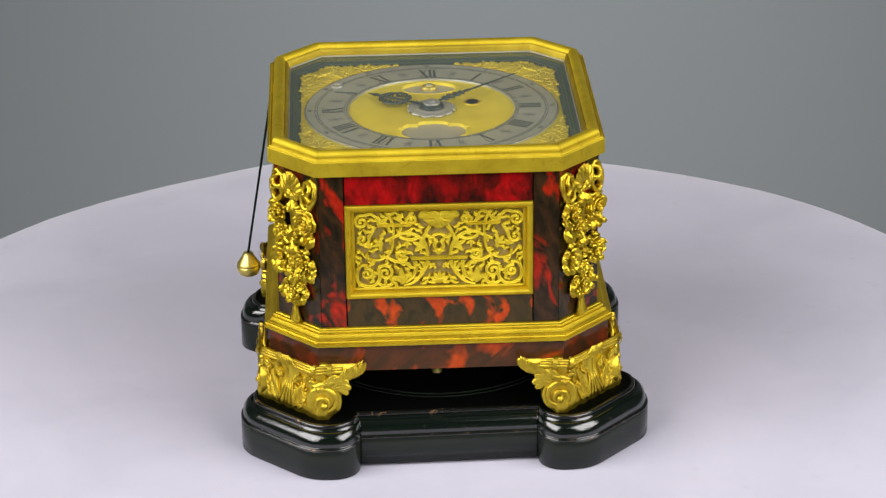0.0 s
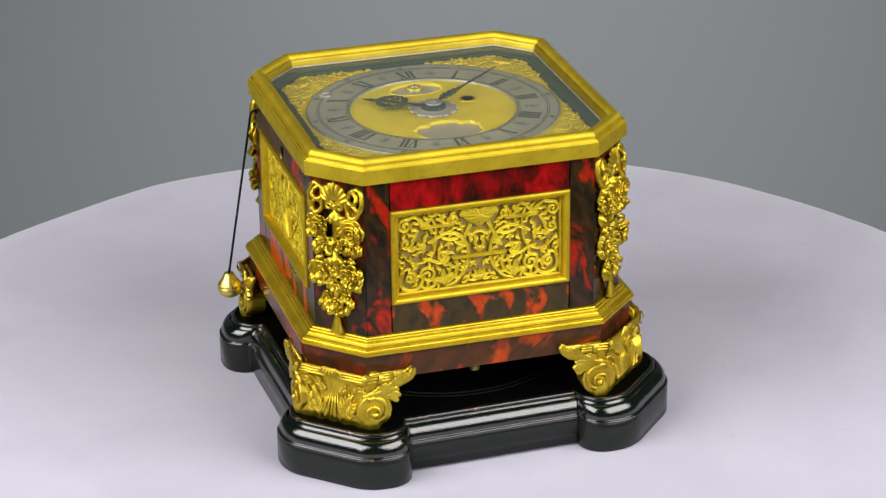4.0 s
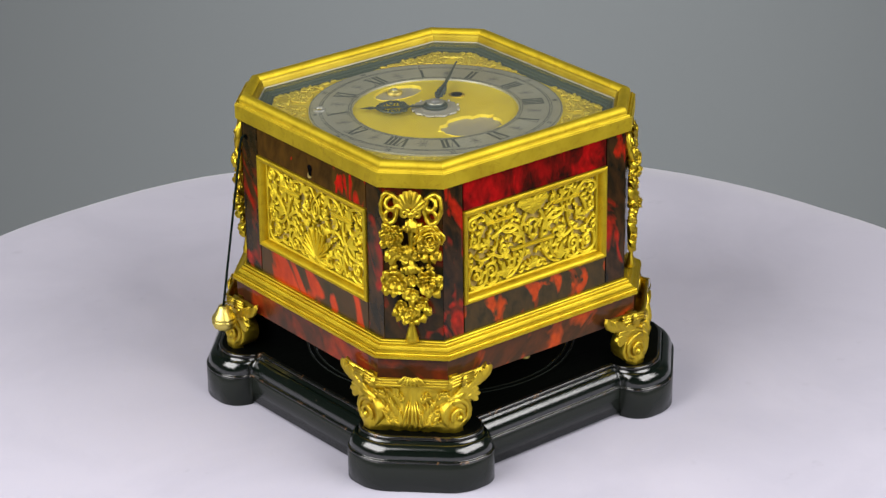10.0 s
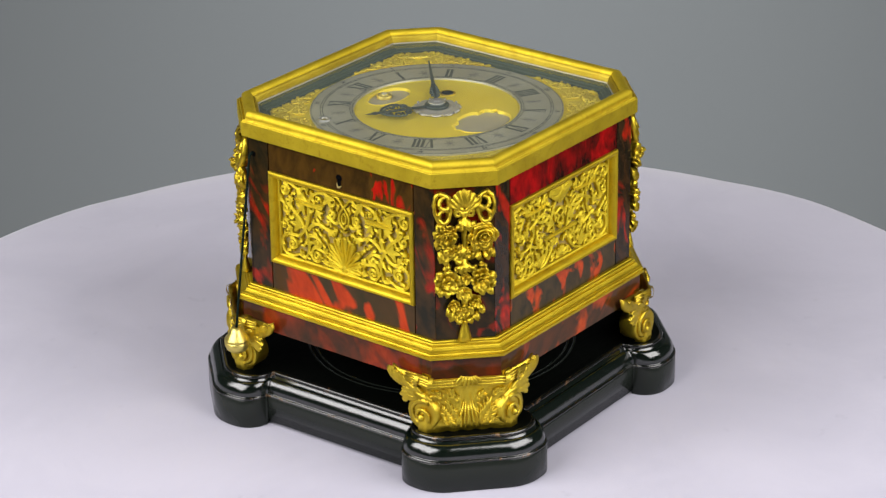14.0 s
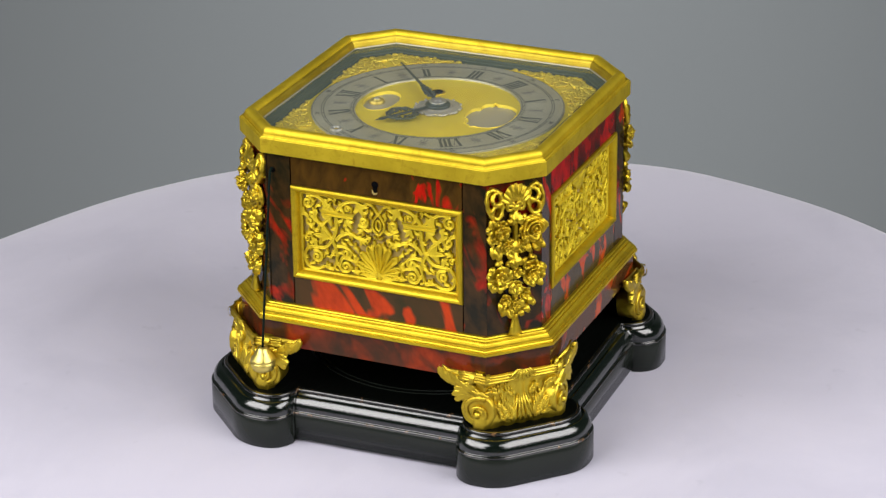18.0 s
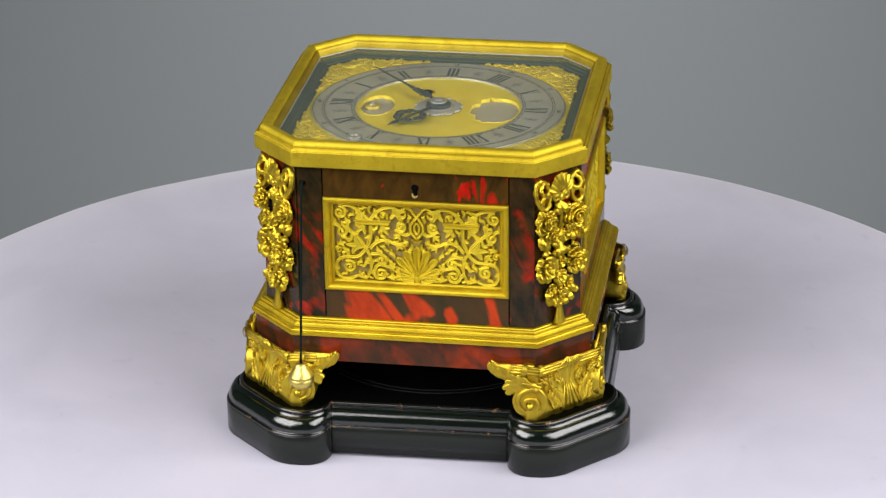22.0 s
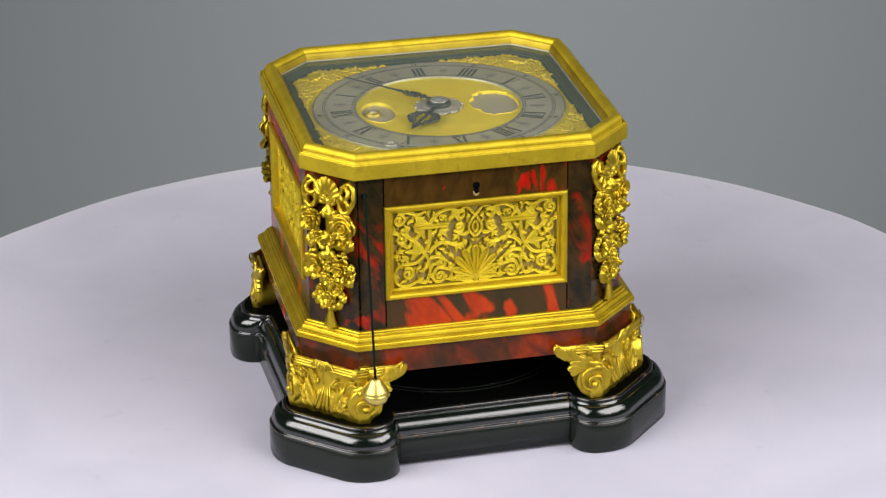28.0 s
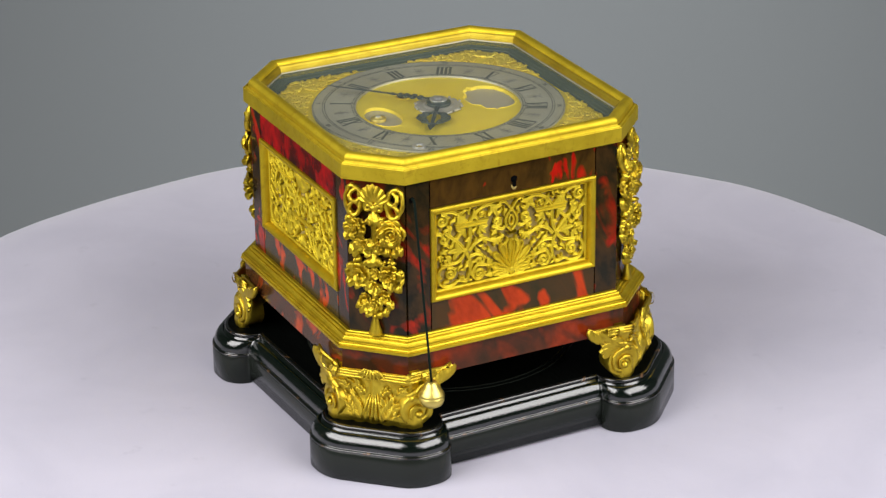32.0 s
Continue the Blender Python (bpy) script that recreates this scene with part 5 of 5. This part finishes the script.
    # acanthus on the face
    for s in (-1, 1):
        for x0, z_0, bend, size, n in ((0.0072, 0.0336, 0.75, 0.0160, 6), (0.0115, 0.0340, 0.30, 0.0105, 4), (0.0150, 0.0500, 1.9, 0.0085, 4), (0.0055, 0.0480, 1.2, 0.0080, 3)):
            spray = Pile()
            a, x, z, pts = radians(78), x0, z_0, []
            for k in range(9):
                f = (z - z0) / (z1 - z0)
                pts.append(Vector((s * x, off(f) + 0.0009, z)))
                x, z, a = x + size / 8 * math.cos(a), z + size / 8 * math.sin(a), a - bend / 8
            spray.tube(pts, [0.0007 - 0.0004 * k / 8 for k in range(9)], 6, 1.0, up)
            for k in range(n):
                b = pts[1 + round(6.5 * k / n)]
                d = (pts[min(8, 3 + round(6 * k / n))] - pts[round(6 * k / n)]).normalized()
                w = Vector((d.z, 0, -d.x))
                for e in (-1, 1):
                    blade(spray, [b + (d * (0.55 * g) + w * (e * 0.62 * g ** 0.8) + d * (0.45 * g * g)) * (size * 0.36) + up * (0.0007 * math.sin(math.pi * g)) for g in (0.0, 0.25, 0.5, 0.75, 1.0)], 0.0009, up, 0.0007, 0.2)
            sub("acanthus_leaf", spray)
    # low chased leafage between the sprays, following the roll of the volutes
    rng = random.Random(8)
    q = Pile()
    for k in range(46):
        s = 1 if k % 2 else -1
        x, z = rng.uniform(0.0055, half * 0.98), rng.uniform(0.0345, 0.0570)
        a = math.atan2(z - 0.0412, x - half * 1.05) - math.pi / 2 + rng.uniform(-0.35, 0.35)
        l = rng.uniform(0.0030, 0.0052)
        pts = []
        for i in range(6):
            f = (z - z0) / (z1 - z0)
            if not 0.05 < f < 0.82 or x < 0.004 or x > half * 1.02:
                break
            pts.append(Vector((s * x, off(f) + 0.0006 + 0.0006 * math.sin(math.pi * i / 5), z)))
            x, z, a = x + l / 5 * math.cos(a), z + l / 5 * math.sin(a), a + rng.choice((0.16, 0.26))
        if len(pts) > 3:
            blade(q, pts, 0.0008, up, 0.0006, 0.2)
    sub("chased_leafage", q)
    # drapery folds at the foot's middle
    q = Pile()
    for x0, x1 in ((-0.0045, -0.0062), (-0.0022, -0.0028), (0.0002, 0.0), (0.0026, 0.0032), (0.0048, 0.0066)):
        pts = [(x0 * 0.5, off(0.55) - 0.0004, 0.0490), (x0 * 0.8, off(0.36) + 0.0004, 0.0430), (x1 * 0.9, off(0.18) + 0.0008, 0.0368), (x1 * 1.15, off(0.02) + 0.0006, 0.0330)]
        q.tube(pts, [0.0003, 0.0006, 0.0009, 0.0011], 6, 0.8, up)
    sub("drapery", q)
    # volutes parallel to the sides, and the leaves behind them
    for s in (-1, 1):
        out = Vector((s * R2, R2, 0))
        along = Vector((s * R2, -R2, 0))
        centre = Vector((s * half, 0, 0)) + along * 0.0028 + out * 0.0040
        cz = 0.0414
        q = Pile()
        rad = 0.0106

        def on(a, b, h):
            """a along the side away from the corner, b upwards, h outwards."""
            v = centre + along * a + out * h
            return Vector((v.x, v.y, cz + b))

        rows = []
        for r, h in ((rad * 0.98, -0.010), (rad, -0.002), (rad * 1.0, 0.0016), (rad * 0.95, 0.0024), (rad * 0.80, 0.0020), (rad * 0.3, 0.0022), (0.0002, 0.0022)):
            rows.append([on(r * math.cos(2 * math.pi * j / 32), r * math.sin(2 * math.pi * j / 32), h) for j in range(32)])
        q.grid(rows, wrap_v=True)
        pts = spiral_points(0, 0, rad * 0.84, rad * 0.12, 60, 1.8, 48)
        q.tube([on(-a, b - 0.0022 * i / 48, 0.0022 + 0.0014 * i / 48) for i, (a, b) in enumerate(pts)], [0.0017 - 0.0007 * i / 48 for i in range(49)], 8, 0.75, out)
        q.tube([on(0, -0.0022, 0.0026), on(0, -0.0022, 0.0042), on(0, -0.0022, 0.0054)], [0.0026, 0.0019, 0.0008], 10)
        sub("volute", q)
        q = Pile()
        spine = bezier((0.0060, 0.0142), (0.0130, 0.0140), (0.0185, 0.0150), (0.0218, 0.0200), 12)
        q.tube([on(x, y, 0.0010) for x, y in spine], [0.0011 - 0.0004 * i / 12 for i in range(13)], 6, 1.0, out)
        for k in range(8):
            x, y = spine[min(12, int(1.5 * k) + 1)]
            dx, dy = 0.0058 - 0.0003 * k, (0.0060, 0.0066, 0.0072, 0.0072, 0.0068, 0.0066, 0.0062, 0.0058)[k]
            pts = bezier((x, y), (x + 0.35 * dx, y + 0.15 * dy), (x + 0.9 * dx, y + 0.45 * dy), (x + (0.62 if k > 1 else 0.9) * dx, y + dy), 7)
            blade(q, [on(c, d, 0.0008 + 0.0014 * math.sin(math.pi * (0.1 + 0.7 * i / 7))) for i, (c, d) in enumerate(pts)], 0.0019, out, 0.0010, 0.1, 0.55)
        for k, (a, b) in enumerate(((0.0080, 0.0152), (0.0118, 0.0144), (0.0146, 0.0116), (0.0158, 0.0080), (0.0140, 0.0048))):
            a0, b0 = 0.0000 + 0.0014 * k, 0.0108 - 0.0010 * k
            pts = bezier((a0, b0), (a0 + 0.004, b0 + 0.0030), (a - 0.0030, b + 0.0024), (a, b), 7)
            blade(q, [on(x, y, 0.0008 + 0.0012 * math.sin(math.pi * (0.15 + 0.6 * i / 7))) for i, (x, y) in enumerate(pts)], 0.0019, out, 0.0010, 0.2, 0.45)
        leaf(q, on(-0.0060, 0.0085, 0.0010), on(0.0080, 0.0130, 0.0014), 0.0026, out, 0.6, 3, 10)
        back = [on(a, b, -0.0016) for a, b in ((-0.002, 0.023), (0.0190, 0.0228), (0.0235, 0.0250), (0.0218, 0.0195), (0.0170, 0.0150), (0.0130, 0.0136), (0.0140, 0.0090), (0.0120, 0.0048), (0.008, 0.002), (-0.002, 0.008))]
        front = [v + out * 0.0014 for v in back]
        n = len(back)
        q.add(back + front, [list(range(n)), list(range(n, 2 * n))] + [(i, (i + 1) % n, n + (i + 1) % n, n + i) for i in range(n)])
        sub("side_leaf", q)
    for k in range(1, 4):
        again_tree(body, CLOCK, quarter(k))


foot()


# ---- keyhole, repeat cord and the fastening under the base ----
def small_fittings():
    m = quarter(3) @ Matrix.Translation((LEFT_SHIFT, 0, 0))
    y = -WALL_D
    p = Pile()
    pts = circle((0, 0.1690), 0.0022, 16)
    n = len(pts)
    p.add([(x, y - 0.0004, z) for x, z in pts], [list(range(n))])
    p.add([(-0.0014, y - 0.0004, 0.1682), (0.0014, y - 0.0004, 0.1682), (0.0013, y - 0.0004, 0.1640), (-0.0013, y - 0.0004, 0.1640)], [(0, 1, 2, 3)])
    p.moved(m)
    key = p.make("keyhole", DARK_HOLE, CLOCK, "dark keyhole")
    # glint along the keyhole's lower edge, modelled as a beige strip
    tip = Pile().tube([(-0.0016, y - 0.0003, 0.1655), (-0.0014, y - 0.0004, 0.1641), (-0.0005, y - 0.0005, 0.1631), (0.0006, y - 0.0005, 0.1632), (0.0014, y - 0.0004, 0.1642)], [0.0003, 0.0006, 0.0008, 0.0006, 0.0003], 6)
    tip.moved(m)
    tip.make("escutcheon", SILK, key, "pale keyhole edge, its glint put into the colour", True)
    q = Pile()
    pts = circle((-0.0660, 0.1688), 0.0018, 16)
    q.add([(x, y - 0.0004, z) for x, z in pts], [list(range(16))])
    q.moved(m)
    q.make("cord_hole", DARK_HOLE, CLOCK)
    c = Pile()
    line = [(-0.0660, y + 0.0006, 0.1695), (-0.0660, y - 0.0020, 0.1698), (-0.0660, y - 0.0036, 0.1684), (-0.0660, y - 0.0044, 0.1650)]
    for i in range(1, 9):
        s = i / 8
        line.append((-0.0660, y - 0.0044 - (0.1166 - WALL_D - 0.0044) * s, 0.1650 - (0.1650 - 0.0625) * s))
    c.tube(line, 0.00075, 8)
    c.moved(m)
    cord = c.make("pull_cord", CORD, CLOCK, "thin dark green repeat cord", True)
    b = Pile().lathe([(0.0012, 0.0088), (0.0030, 0.0085), (0.0040, 0.0062), (0.0055, 0.0038), (0.0072, 0.0014), (0.0076, 0.0003), (0.0072, 0.0), (0.0072, -0.0003), (0.0076, -0.0006), (0.0074, -0.0030), (0.0063, -0.0056), (0.0042, -0.0070), (0.0020, -0.0075), (0.0, -0.0076)], 32, (-0.0660, -0.1166, 0.0545))
    b.moved(m)
    b.make("bob", BRASS, cord, "turned brass bob on the cord", True)
    d = Pile().lathe([(0.0, 0.0490), (0.0028, 0.0490), (0.0031, 0.0496), (0.0031, 0.0540), (0.0040, 0.0545), (0.0040, 0.0584)], 20, (-0.002, -0.0865, 0))
    d.make("case_bolt", BRASS, CLOCK, "small brass bolt under the case", True)


small_fittings()


def motions():
    walk(TABLE, turn_rows())
    walk(STAND, turn_rows(STAND_OFF, STAND_PHI))
    walk(CLOCK, turn_rows(CLOCK_OFF, CLOCK_PHI, CLOCK_Z))


motions()
